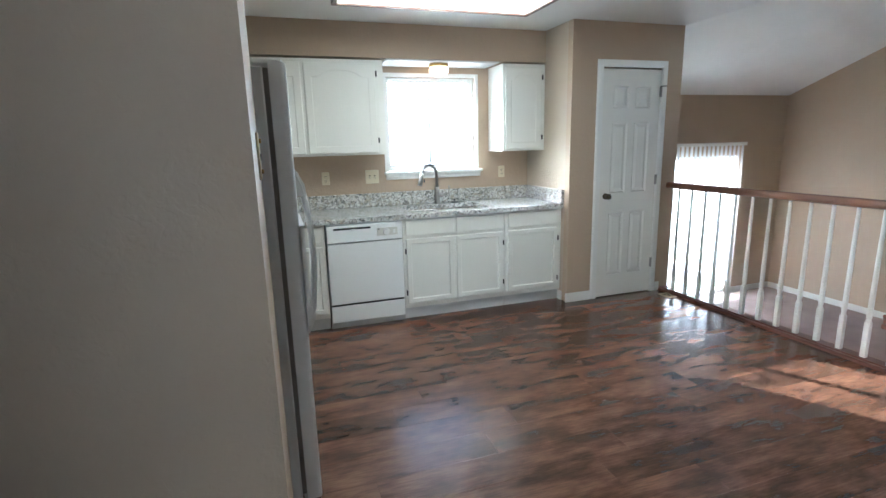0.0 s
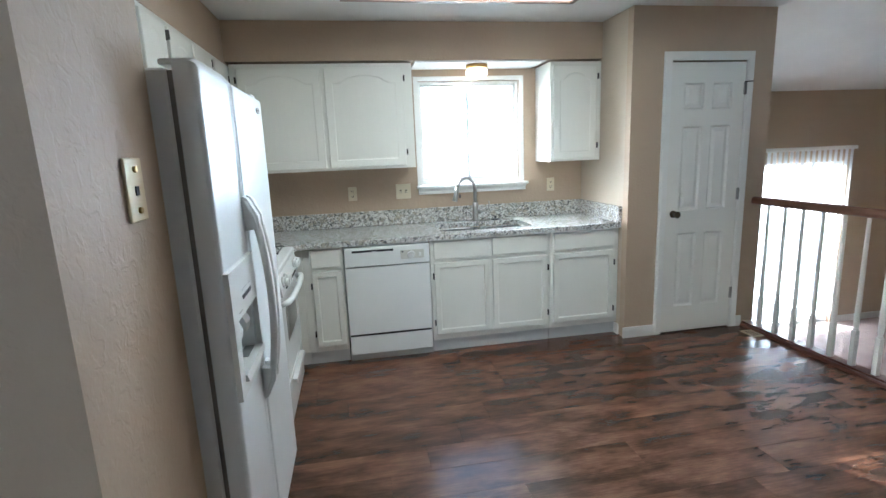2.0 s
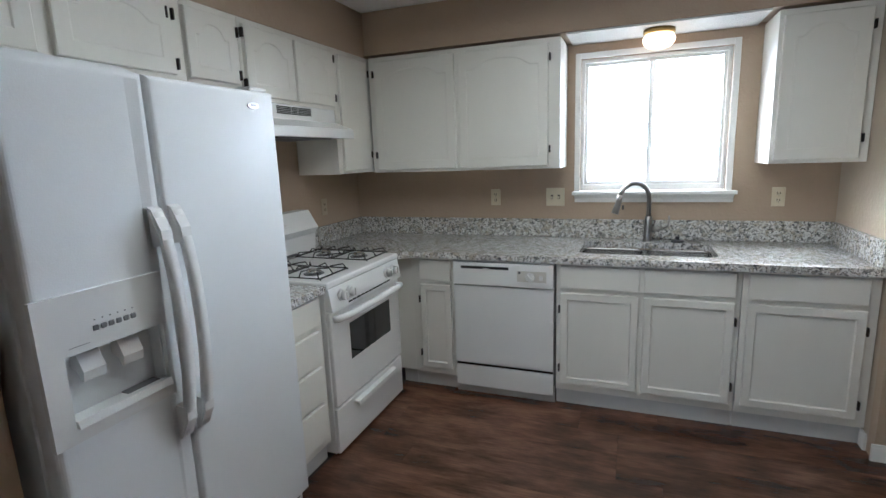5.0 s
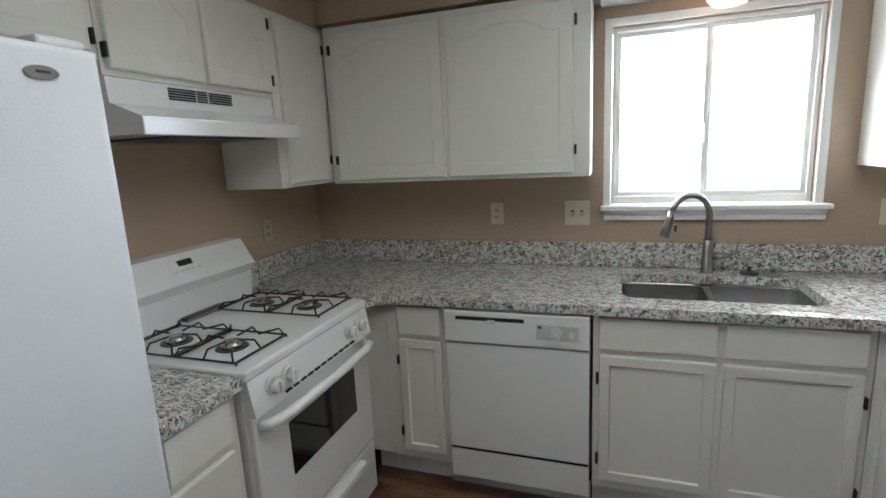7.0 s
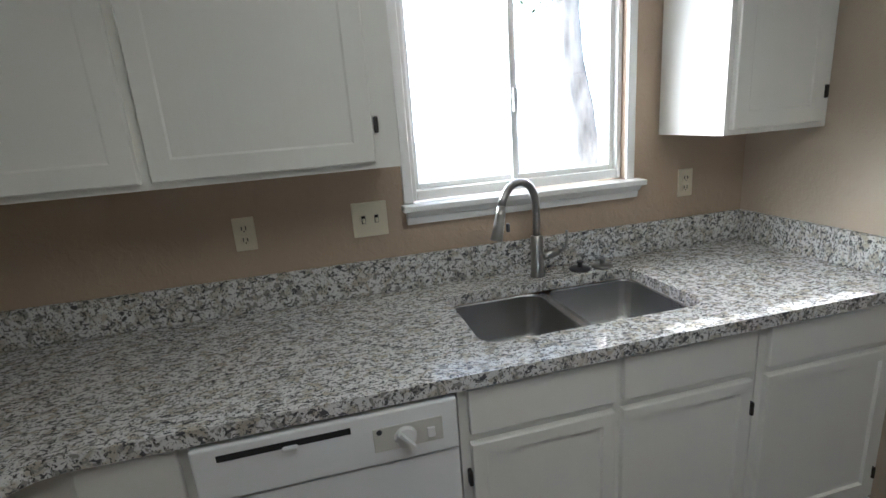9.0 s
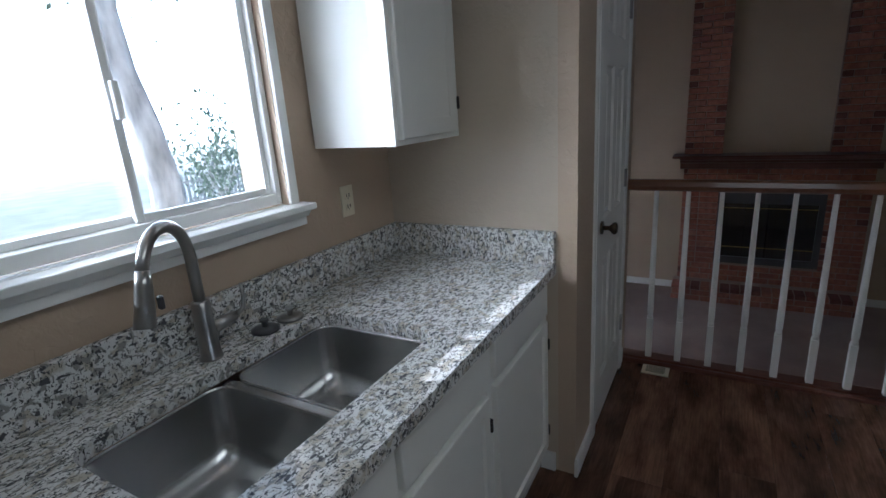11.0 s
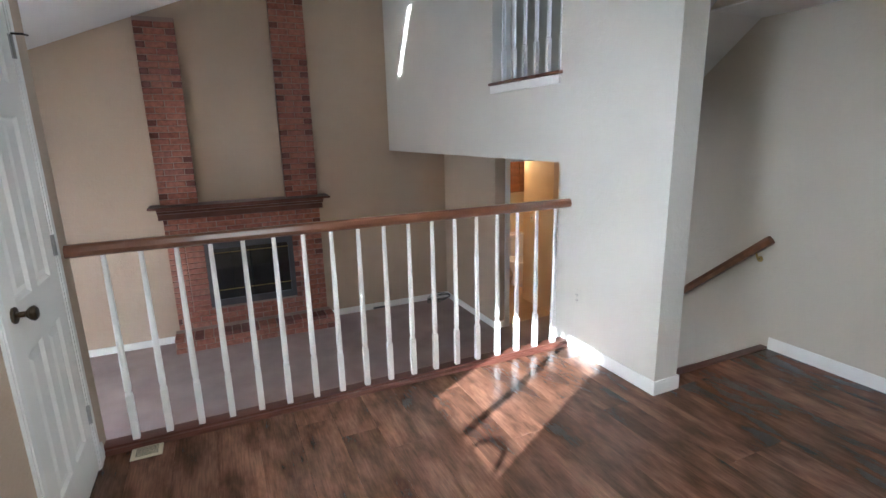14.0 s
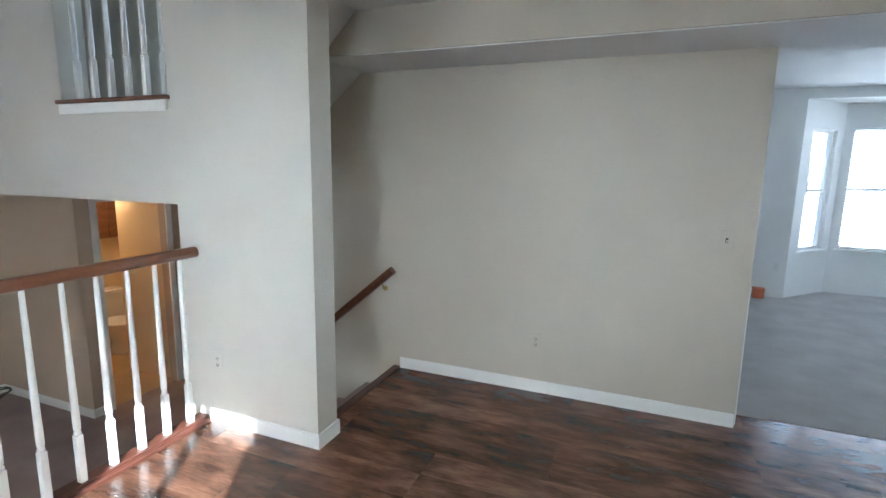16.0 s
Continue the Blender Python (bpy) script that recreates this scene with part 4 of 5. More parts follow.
# ---- range ----
def gas_range():
    """Front towards -y in its own frame, then turned to face +x."""
    w = 0.762
    root = thing("gas_range", (4.415, 7.382, 0), "white freestanding gas range with black grates", "range", rz=90)
    slab("body", M["appliance"], (0.004, w - 0.004, 0.01, 0.68, 0.02, 0.895), parent=root, bevel=0.003)
    bm = bmesh.new()
    box(bm, 0, w, -0.015, 0.66, 0.888, 0.922, 0.010, 3)
    part("cooktop", bm, M["appliance"], root)
    bm = bmesh.new()
    box(bm, 0.01, w - 0.01, -0.012, 0.02, 0.272, 0.768, 0.008, 2)
    od = part("oven_door", bm, M["appliance"], root)
    slab("oven_window", M["black_glass"], (0.172, 0.615, -0.0145, -0.011, 0.472, 0.668), parent=od, label="dark tinted oven glass", bevel=0.001)
    bm = bmesh.new()
    tube(bm, [(0.04, -0.012, 0.728), (0.050, -0.045, 0.735), (0.12, -0.060, 0.737), (0.41, -0.066, 0.737), (w - 0.12, -0.060, 0.737), (w - 0.050, -0.045, 0.735), (w - 0.04, -0.012, 0.728)], 0.018, 12)
    part("handle", bm, M["appliance"], od)
    bm = bmesh.new()
    prism(bm, [(-0.030, 0.775), (0.02, 0.775), (0.02, 0.888), (-0.012, 0.888)], 0.006, w - 0.006, "x")
    pn = part("control_panel", bm, M["appliance"], root)
    for i in range(11):
        x = 0.155 + i * 0.042
        slab("vent_slot", M["gap"], (x, x + 0.030, -0.033, -0.026, 0.786, 0.793), parent=pn)
    for x in (0.10, 0.18, 0.585, 0.665):
        bm = bmesh.new()
        cyl(bm, x, 0.838, -0.034, -0.018, 0.030, axis="y")
        cyl(bm, x, 0.838, -0.056, -0.034, 0.021, 0.025, axis="y")
        box(bm, x - 0.005, x + 0.005, -0.062, -0.05, 0.818, 0.858, 0.002)
        part("knob", bm, M["plastic"], pn)
    bm = bmesh.new()
    box(bm, 0.01, w - 0.01, -0.008, 0.02, 0.02, 0.260, 0.006, 2)
    dr = part("storage_drawer", bm, M["appliance"], root)
    bm = bmesh.new()
    prism(bm, [(-0.008, 0.236), (-0.036, 0.232), (-0.040, 0.212), (-0.034, 0.210), (-0.030, 0.224), (-0.008, 0.226)], 0.175, w - 0.140, "x")
    part("drawer_handle", bm, M["appliance"], dr)
    # rear guard, leaning back
    bm = bmesh.new()
    prism(bm, [(0.585, 0.918), (0.70, 0.918), (0.70, 1.185), (0.615, 1.185), (0.548, 1.075), (0.575, 1.035)], 0.0, w, "x")
    bg = part("backguard", bm, M["appliance"], root)
    def on_guard(name, x0, x1, z0, z1, off, material, label=""):
        f = lambda z, o: (0.548 + 0.067 * (z - 1.075) / 0.110 - 0.854 * o, z + 0.52 * o)
        bm = bmesh.new()
        prism(bm, [f(z0, -0.002), f(z1, -0.002), f(z1, off), f(z0, off)], x0, x1, "x")
        part(name, bm, material, bg, label)

    on_guard("clock_panel", 0.335, 0.515, 1.108, 1.165, 0.0015, M["appliance"])
    on_guard("display", 0.375, 0.445, 1.138, 1.159, 0.003, M["black_glass"], "small black clock display")
    for x in (0.345, 0.375, 0.40, 0.425, 0.46):
        on_guard("key", x, x + 0.014, 1.118, 1.124, 0.003, M["ivory_grey"])
    # burners and grates
    for gx in (0.055, 0.510):
        for by in (0.175, 0.415):
            bx = gx + 0.11
            bm = bmesh.new()
            lathe(bm, bx, by, [(0.034, 0.922), (0.037, 0.930), (0.036, 0.938), (0.030, 0.941), (0.028, 0.945), (0.020, 0.947)])
            part("burner", bm, M["steel"], root)
            bm = bmesh.new()
            lathe(bm, bx, by, [(0.054, 0.9215), (0.052, 0.925), (0.042, 0.926), (0.036, 0.923)], 28)
            part("drip_ring", bm, M["dark_grey"], root, "blackened burner recess ring")
        bm = bmesh.new()
        x0, x1, y0, y1, zt, r = gx - 0.015, gx + 0.235, 0.05, 0.54, 0.948, 0.0036
        ym = (y0 + y1) / 2
        for y in (y0, y1 - 0.008):
            box(bm, x0, x1, y, y + (0.004 if y == y0 else 0.012), zt - 0.021, zt - 0.014)
        box(bm, x0, x1, ym - 0.011, ym + 0.011, zt - 0.021, zt - 0.014)
        for x in (x0, x1):
            tube(bm, [(x, y0, zt - 0.018), (x, y1, zt - 0.018)], r, 6)
        for by in (0.175, 0.415):
            cx = (x0 + x1) / 2
            for dx, dy in ((1, 0), (-1, 0), (0, 1), (0, -1)):
                ex, ey = cx + dx * 0.125, by + dy * 0.115
                tube(bm, [(ex, ey, zt - 0.018), (ex - dx * 0.02, ey - dy * 0.02, zt + 0.008), (cx + dx * 0.03, by + dy * 0.03, zt + 0.004)], r, 6)
            for dx, dy in ((1, 1), (-1, 1), (1, -1), (-1, -1)):
                tube(bm, [(cx + dx * 0.125, by + dy * 0.115, zt - 0.018), (cx + dx * 0.115, by + dy * 0.105, zt + 0.006), (cx + dx * 0.06, by + dy * 0.06, zt + 0.003)], r, 6)
        for x in (x0, x1):
            for y in (y0, y1):
                tube(bm, [(x, y, zt - 0.018), (x, y, 0.918)], r, 6)
        part("grate", bm, M["iron"], root, "black wire burner grate")
    bm = bmesh.new()
    box(bm, 0.340, 0.550, 0.548, 0.584, 0.9225, 0.938, 0.003, 1)
    cv = part("oven_vent", bm, M["dark_grey"], root, "narrow black oven vent")
    slab("vent_trim", M["nickel"], (0.338, 0.552, 0.538, 0.547, 0.9225, 0.934), parent=cv, bevel=0.003, label="bright metal vent edge")
    return root


gas_range()

# ---- hood ----
hood = thing("range_hood", (4.15, 7.415, 1.625), "white under-cabinet range hood with vent louvres", "range hood", rz=90)
bm = bmesh.new()
prism(bm, [(0.0, 0.0), (0.43, 0.0), (0.43, 0.172), (0.122, 0.172), (0.118, 0.095), (0.0, 0.050)], 0.003, 0.765, "x")
part("canopy", bm, M["appliance"], hood)
slab("lip", M["appliance"], (0.0, 0.768, -0.006, 0.010, -0.004, 0.045), parent=hood, bevel=0.003)
for i in range(5):
    z = 0.122 + i * 0.0085
    for a, b in ((0.22, 0.115), (0.345, 0.045), (0.40, 0.115)):
        slab("louvre", M["gap"], (a, a + b, 0.1155, 0.1185, z, z + 0.0045), parent=hood)
slab("filter", M["dark_grey"], (0.14, 0.62, 0.06, 0.36, -0.008, -0.001), parent=hood, label="dark grease filter")

# ---- refrigerator ----
def fridge():
    root = thing("refrigerator", (4.49, 6.13, 0), "white side-by-side refrigerator with ice and water dispenser", "refrigerator", rz=90)
    w, h = 0.918, 1.752
    split = 0.380
    slab("body", M["fridge"], (0.004, w - 0.004, 0.075, 0.79, 0.03, h - 0.015), parent=root, bevel=0.006)
    slab("gasket", M["grey"], (0.014, w - 0.014, 0.058, 0.075, 0.12, h - 0.02), parent=root)

    def leaf(x0, x1, name, hole=None):
        bm = bmesh.new()
        out = []
        if hole:
            hx0, hx1, hz0, hz1 = hole
            box(bm, x0, hx0, 0, 0.058, 0.10, h)
            box(bm, hx1, x1, 0, 0.058, 0.10, h)
            box(bm, hx0, hx1, 0, 0.058, 0.10, hz0)
            box(bm, hx0, hx1, 0, 0.058, hz1, h)
            box(bm, hx0, hx1, 0.05, 0.058, hz0, hz1)
            bmesh.ops.remove_doubles(bm, verts=bm.verts, dist=0.0001)
        else:
            box(bm, x0, x1, 0, 0.058, 0.10, h, 0.0)
        es = [e for e in bm.edges if abs(e.verts[0].co.y) < 1e-5 and abs(e.verts[1].co.y) < 1e-5 and (all(abs(v.co.x - x0) < 1e-5 for v in e.verts) or all(abs(v.co.x - x1) < 1e-5 for v in e.verts) or all(abs(v.co.z - h) < 1e-5 for v in e.verts))]
        bmesh.ops.bevel(bm, geom=es, offset=0.018, segments=5, affect="EDGES", profile=0.55)
        return part(name, bm, M["fridge"], root)

    fz = leaf(0.0, split - 0.004, "freezer_door", (0.045, 0.318, 0.862, 1.048))
    fr = leaf(split + 0.004, w, "fridge_door")
    # dispenser
    bm = bmesh.new()
    box(bm, -0.008, 0.045, -0.015, 0.0, 0.825, 1.200)
    box(bm, 0.318, 0.332, -0.015, 0.0, 0.825, 1.200)
    box(bm, 0.045, 0.318, -0.015, 0.0, 1.048, 1.200)
    box(bm, 0.045, 0.318, -0.015, 0.0, 0.825, 0.862)
    bmesh.ops.remove_doubles(bm, verts=bm.verts, dist=0.0002)
    part("dispenser_surround", bm, M["plastic"], fz)
    bm = bmesh.new()
    prism(bm, [(-0.026, 0.862), (0.045, 0.862), (0.045, 0.875), (0.0, 0.880), (-0.020, 0.882)], 0.047, 0.316, "x")
    part("drip_shelf", bm, M["plastic"], fz)
    slab("drip_grille", M["grey"], (0.20, 0.30, 0.006, 0.036, 0.8795, 0.8815), parent=fz, label="grey slotted drip grille")
    for x in (0.092, 0.200):
        bm = bmesh.new()
        prism(bm, [(0.045, 1.040), (0.020, 1.034), (0.000, 0.990), (0.004, 0.965), (0.012, 0.963), (0.024, 0.985), (0.048, 0.998)], x, x + 0.058, "x")
        part("paddle", bm, M["plastic"], fz)
    for i in range(6):
        slab("button", M["grey"], (0.122 + i * 0.0205, 0.137 + i * 0.0205, -0.018, -0.015, 1.092, 1.106), parent=fz, bevel=0.002)
        slab("indicator", M["dark_grey"], (0.128 + i * 0.0205, 0.132 + i * 0.0205, -0.0155, -0.015, 1.119, 1.122), parent=fz)
    slab("marking", M["grey"], (0.060, 0.110, -0.0155, -0.015, 1.066, 1.0675), parent=fz)
    for x0, parent_ in ((split - 0.033, fz), (split + 0.033, fr)):
        bm = bmesh.new()
        n = 12
        pts = []
        for i in range(n + 1):
            t = i / n
            z = 0.68 + t * 0.69
            y = -0.012 - 0.048 * math.sin(math.pi * min(1, max(0, t))) ** 0.6
            pts.append((x0, y, z))
        rings = []
        for x, y, z in pts:
            rings.append([bm.verts.new((x + dx, y + dy, z)) for dx, dy in ((-0.019, 0.002), (-0.016, -0.010), (0.016, -0.010), (0.019, 0.002), (0.014, 0.012), (-0.014, 0.012))])
        for a, b in zip(rings, rings[1:]):
            for i in range(6):
                bm.faces.new((a[i], a[(i + 1) % 6], b[(i + 1) % 6], b[i])).smooth = True
        bm.faces.new(rings[0])
        bm.faces.new(rings[-1][::-1])
        prism(bm, [(-0.002, 0.665), (-0.016, 0.672), (-0.046, 0.732), (-0.048, 0.775), (-0.002, 0.780)], x0 - 0.0175, x0 + 0.0175, "x")
        prism(bm, [(-0.002, 1.270), (-0.048, 1.275), (-0.046, 1.318), (-0.016, 1.378), (-0.002, 1.385)], x0 - 0.0175, x0 + 0.0175, "x")
        part("handle", bm, M["plastic"], parent_)
    bm = bmesh.new()
    cyl(bm, 0.803, 1.698, -0.004, 0.0, 0.029, axis="y", n=20)
    for v in bm.verts:
        v.co.z = 1.698 + (v.co.z - 1.698) * 0.42
    bd = part("badge", bm, M["nickel"], fr, "small oval chrome badge")
    slab("emblem_bar", M["dark_grey"], (0.792, 0.816, -0.0052, -0.0042, 1.6965, 1.7015), parent=bd)
    for x in (0.06, w - 0.10):
        bm = bmesh.new()
        box(bm, x, x + 0.09, 0.02, 0.11, h + 0.001, h + 0.018, 0.006, 2)
        part("hinge_cover", bm, M["plastic"], root)
    slab("base_grille", M["plastic"], (0.02, w - 0.02, 0.03, 0.07, 0.02, 0.092), parent=root)
    for i in range(5):
        slab("grille_slot", M["grey"], (0.04, w - 0.04, 0.026, 0.030, 0.026 + i * 0.013, 0.032 + i * 0.013), parent=root)
    return root


fridge()

# ---- outlets, switches ----
def plate(name, at, rz, label, w=0.07, h=0.115, kind_="outlet", mat="ivory"):
    root = thing(name, at, label, "wall outlet" if kind_ == "outlet" else "wall switch", rz=rz)
    bm = bmesh.new()
    box(bm, -w / 2, w / 2, -0.006, -0.0005, -h / 2, h / 2, 0.003, 2)
    part("plate", bm, M[mat], root)
    if kind_ == "outlet":
        for z in (0.020, -0.020):
            s = slab("socket", M[mat], (-0.016, 0.016, -0.009, -0.006, z - 0.014, z + 0.014), parent=root, bevel=0.002)
            slab("slot", M["gap"], (-0.0085, -0.005, -0.0098, -0.009, z - 0.005, z + 0.008), (0.005, 0.0085, -0.0098, -0.009, z - 0.005, z + 0.008), (-0.002, 0.002, -0.0098, -0.009, z - 0.012, z - 0.008), parent=s)
    elif kind_ == "switch":
        n = 2 if w > 0.1 else 1
        for i in range(n):
            x = (i - (n - 1) / 2) * 0.046
            slab("toggle_slot", M["hinge"], (x - 0.007, x + 0.007, -0.0072, -0.006, -0.014, 0.014), parent=root)
            slab("toggle", M[mat], (x - 0.005, x + 0.005, -0.019, -0.0074, -0.011, 0.005), parent=root, bevel=0.002)
    return root


plate("wall_outlet", (4.843, 8.95, 1.190), 0, "ivory duplex outlet above the granite backsplash")
plate("wall_switch", (5.268, 8.95, 1.190), 0, "ivory double toggle switch plate by the kitchen window", 0.125, 0.125, "switch")
plate("wall_outlet", (6.585, 8.95, 1.185), 0, "ivory duplex outlet beneath the single wall cabinet")
plate("wall_outlet", (3.71, 8.45, 1.17), 90, "tan outlet on the side wall by the range", mat="vent")
plate("wall_outlet", (6.21, 4.125, 0.36), 180, "greige painted duplex outlet low on the long wall", mat="greige")
plate("wall_switch", (5.13, 4.125, 1.14), 180, "greige switch plate on the long wall", kind_="switch", mat="greige")
plate("wall_outlet", (7.84, 5.314, 0.39), 180, "pale painted outlet low on the sunlit wall end", mat="pale")
plate("wall_outlet", (4.02, 0.30, 0.385), 180, "white outlet in the front room", mat="plastic")
jack = thing("phone_jack", (4.38, 5.93, 1.447), "ivory wall telephone plate with brass studs beside the fridge", "phone jack", rz=90)
bm = bmesh.new()
box(bm, -0.045, 0.045, -0.008, -0.0005, -0.07, 0.07, 0.004, 2)
part("plate", bm, M["yellowed"], jack)
for z in (0.045, -0.045):
    bm = bmesh.new()
    cyl(bm, 0, z, -0.014, -0.008, 0.007, axis="y", n=12)
    part("stud", bm, M["brass"], jack)
slab("socket", M["gap"], (-0.008, 0.008, -0.0105, -0.008, -0.012, 0.008), parent=jack)

# ---- ceiling lights ----
lb = thing("ceiling_light", (5.555, 7.27, 2.36), "lit fluorescent ceiling light box with oak trim", "ceiling light")
X, Yh = 0.70, 0.53
slab("frame", M["rail"], (-X, X, -Yh, -Yh + 0.03, 0, 0.098), (-X, X, Yh - 0.03, Yh, 0, 0.098), (-X, -X + 0.03, -Yh + 0.03, Yh - 0.03, 0, 0.098), (X - 0.03, X, -Yh + 0.03, Yh - 0.03, 0, 0.098), parent=lb, label="stained oak frame")
slab("diffuser", M["tube"], (-X + 0.03, X - 0.03, -Yh + 0.03, Yh - 0.03, 0.012, 0.016), parent=lb, label="glowing acrylic diffuser")
gl = thing("globe_light", (5.882, 8.745, 2.170), "small flush ceiling light with glowing frosted glass", "ceiling light")
bm = bmesh.new()
lathe(bm, 0, 0, [(0.085, -0.0005), (0.088, -0.02), (0.078, -0.028)])
part("canopy", bm, M["brass"], gl, "brushed metal canopy")
bm = bmesh.new()
lathe(bm, 0, 0, [(0.076, -0.029), (0.088, -0.05), (0.085, -0.075), (0.062, -0.098), (0.02, -0.108)])
part("shade", bm, M["globe"], gl, "frosted glass bowl glowing peach")

# ---- balustrade ----
def baluster(at, h, name="baluster", square=0.24, thick=0.016):
    bm = bmesh.new()
    box(bm, -thick, thick, -thick, thick, 0, square, 0.002)
    lathe(bm, 0, 0, [(0.012, square), (0.016, square + 0.006), (0.016, square + 0.012), (0.011, square + 0.018), (0.015, square + 0.028), (0.0165, square + 0.05), (0.011, h)], 14)
    return bm


rail_root = thing("balustrade", (7.97, 6.72, 0.0), "oak handrail on white turned balusters above the living room", "railing")
first = None
for i in range(18):
    y = 8.014 - 0.1524 * i
    if first is None:
        ob = part("baluster", baluster(None, 0.972), M["trim"], rail_root)
        first = ob
    else:
        ob = new("baluster", first.data)
        ob.parent = rail_root
    ob.location = (0, y - 6.72, 0.034)
bm = bmesh.new()
prism(bm, [(-0.030, 1.012), (-0.033, 1.030), (-0.026, 1.052), (-0.012, 1.062), (0.012, 1.062), (0.026, 1.052), (0.033, 1.030), (0.030, 1.012), (0.018, 1.004), (-0.018, 1.004)], 5.317 - 6.72, 8.155 - 6.72, "y")
part("handrail", bm, M["rail"], rail_root, "glossy stained oak handrail")
bm = bmesh.new()
prism(bm, [(-0.055, 0.0), (-0.055, 0.016), (-0.045, 0.022), (-0.030, 0.022), (-0.030, 0.034), (0.045, 0.034), (0.05, 0.028), (0.05, -0.03), (0.03, -0.03), (0.03, 0.0)], 5.317 - 6.72, 8.157 - 6.72, "y")
part("shoe_rail", bm, M["mantel"], rail_root, "dark stained bottom rail")

up_root = thing("loft_balustrade", (8.555, 5.225, 1.885), "white balusters in the loft wall opening", "railing")
slab("sill_cap", M["rail"], (-0.475, 0.475, -0.085, 0.12, 0.0, 0.022), parent=up_root, label="stained wood cap", bevel=0.004)
slab("apron", M["trim"], (-0.46, 0.46, 0.0895, 0.110, -0.062, -0.002), parent=up_root, bevel=0.003)
for i in range(6):
    ob = new("baluster", first.data)
    ob.parent = up_root
    ob.location = (-0.365 + i * 0.150, 0.02, 0.022)
slab("handrail", M["rail"], (-0.453, 0.453, -0.01, 0.05, 0.995, 1.04), parent=up_root)

nosing = slab("trim_stair_nosing", M["mantel"], (7.252, 7.30, 4.126, 5.123, 0.0, 0.010), (7.28, 7.30, 4.126, 5.123, -0.03, 0.0), kind="structure")
hr = thing("stair_handrail", (7.285, 4.185, 0.775), "short stained oak handrail on the stair wall", "handrail")
bm = bmesh.new()
d = Vector((0.65, 0, -0.55)).normalized()
rings = []
for s in (0.0, 1.7):
    c = d * s
    up = Vector((-d.z, 0, d.x))
    rings.append([bm.verts.new(c + Vector((0, a, 0)) + up * b) for a, b in ((-0.022, -0.028), (0.022, -0.028), (0.028, 0.0), (0.018, 0.026), (-0.018, 0.026), (-0.028, 0.0))])
for i in range(6):
    bm.faces.new((rings[0][i], rings[0][(i + 1) % 6], rings[1][(i + 1) % 6], rings[1][i]))
bm.faces.new(rings[0][::-1])
bm.faces.new(rings[1])
part("rail", bm, M["rail"], hr)
bm = bmesh.new()
tube(bm, [(0.09, -0.058, -0.16), (0.09, -0.03, -0.16), (0.09, 0.0, -0.10)], 0.006, 8)
cyl(bm, 0.09, -0.16, -0.0595, -0.053, 0.02, axis="y", n=14)
part("bracket", bm, M["brass"], hr)

# ---- floor register ----
reg = thing("floor_register", (7.87, 7.962, 0.0), "almond metal floor register by the balustrade", "floor register")
slab("frame", M["vent"], (-0.055, 0.055, -0.07, 0.07, 0.0, 0.006), parent=reg, bevel=0.002)
for i in range(7):
    slab("louvre", M["gap"], (-0.035 + i * 0.011, -0.031 + i * 0.011, -0.05, 0.05, 0.006, 0.0068), parent=reg)

# ---- fireplace ----
fp = thing("fireplace", (11.70, 7.21, ZL), "red brick fireplace with two brick pilasters and raised hearth", "fireplace")
def fpb(*b):
    return (b[0] - 11.70, b[1] - 11.70, b[2] - 7.21, b[3] - 7.21, b[4] - ZL, b[5] - ZL)
FX = 11.69
for nm, bs in (("breast_core", (fpb(FX, 11.777, 6.33, 6.68, ZL, 0.62), fpb(FX, 11.777, 7.74, 8.10, ZL, 0.62), fpb(FX, 11.777, 6.68, 7.74, 0.34, 0.62), fpb(FX, 11.777, 6.68, 7.74, ZL, -0.50))), ("pilaster_core", (fpb(FX, 11.777, 6.335, 6.728, 0.787, slope_z(6.728) - 0.01),)), ("pilaster_core", (fpb(FX, 11.777, 7.715, 8.105, 0.787, slope_z(8.105) - 0.01),)), ("hearth_core", (fpb(11.38, FX - 0.002, 6.30, 8.14, ZL, -0.735),))):
    slab(nm, M["mortar"], *bs, parent=fp, label="grey brown mortar bed")
slab("firebox", M["gap"], fpb(11.74, 11.777, 6.69, 7.73, -0.50, 0.34), parent=fp, label="flat black firebox")
bm = bmesh.new()
for b in ((11.672, 11.70, 6.70, 7.72, -0.50, -0.42), (11.672, 11.70, 6.70, 7.72, 0.22, 0.34), (11.672, 11.70, 6.70, 6.76, -0.42, 0.22), (11.672, 11.70, 7.66, 7.72, -0.42, 0.22)):
    box(bm, *fpb(*b))
scr = part("screen_frame", bm, M["dark_grey"], fp, "black metal glass-door frame")
for y in (6.77, 6.99, 7.22, 7.44):
    slab("glass_door", M["black_glass"], fpb(11.69, 11.695, y, y + 0.215, -0.415, 0.215), parent=scr)
for z in (-0.30, 0.165):
    slab("screen_bar", M["brass"], fpb(11.666, 11.672, 6.76, 7.66, z, z + 0.007), parent=scr)
bm = bmesh.new()
prism(bm, [(11.62, 0.62), (11.778, 0.62), (11.778, 0.757), (11.50, 0.757), (11.50, 0.738), (11.53, 0.73), (11.56, 0.70), (11.60, 0.69), (11.60, 0.63)], 6.30, 8.14, "y")
box(bm, 11.47, 11.778, 6.22, 8.22, 0.757, 0.785, 0.004)
mt = part("mantel_shelf", bm, M["mantel"], None, "dark stained wood mantel shelf with moulding on the brick fireplace", category="mantel")

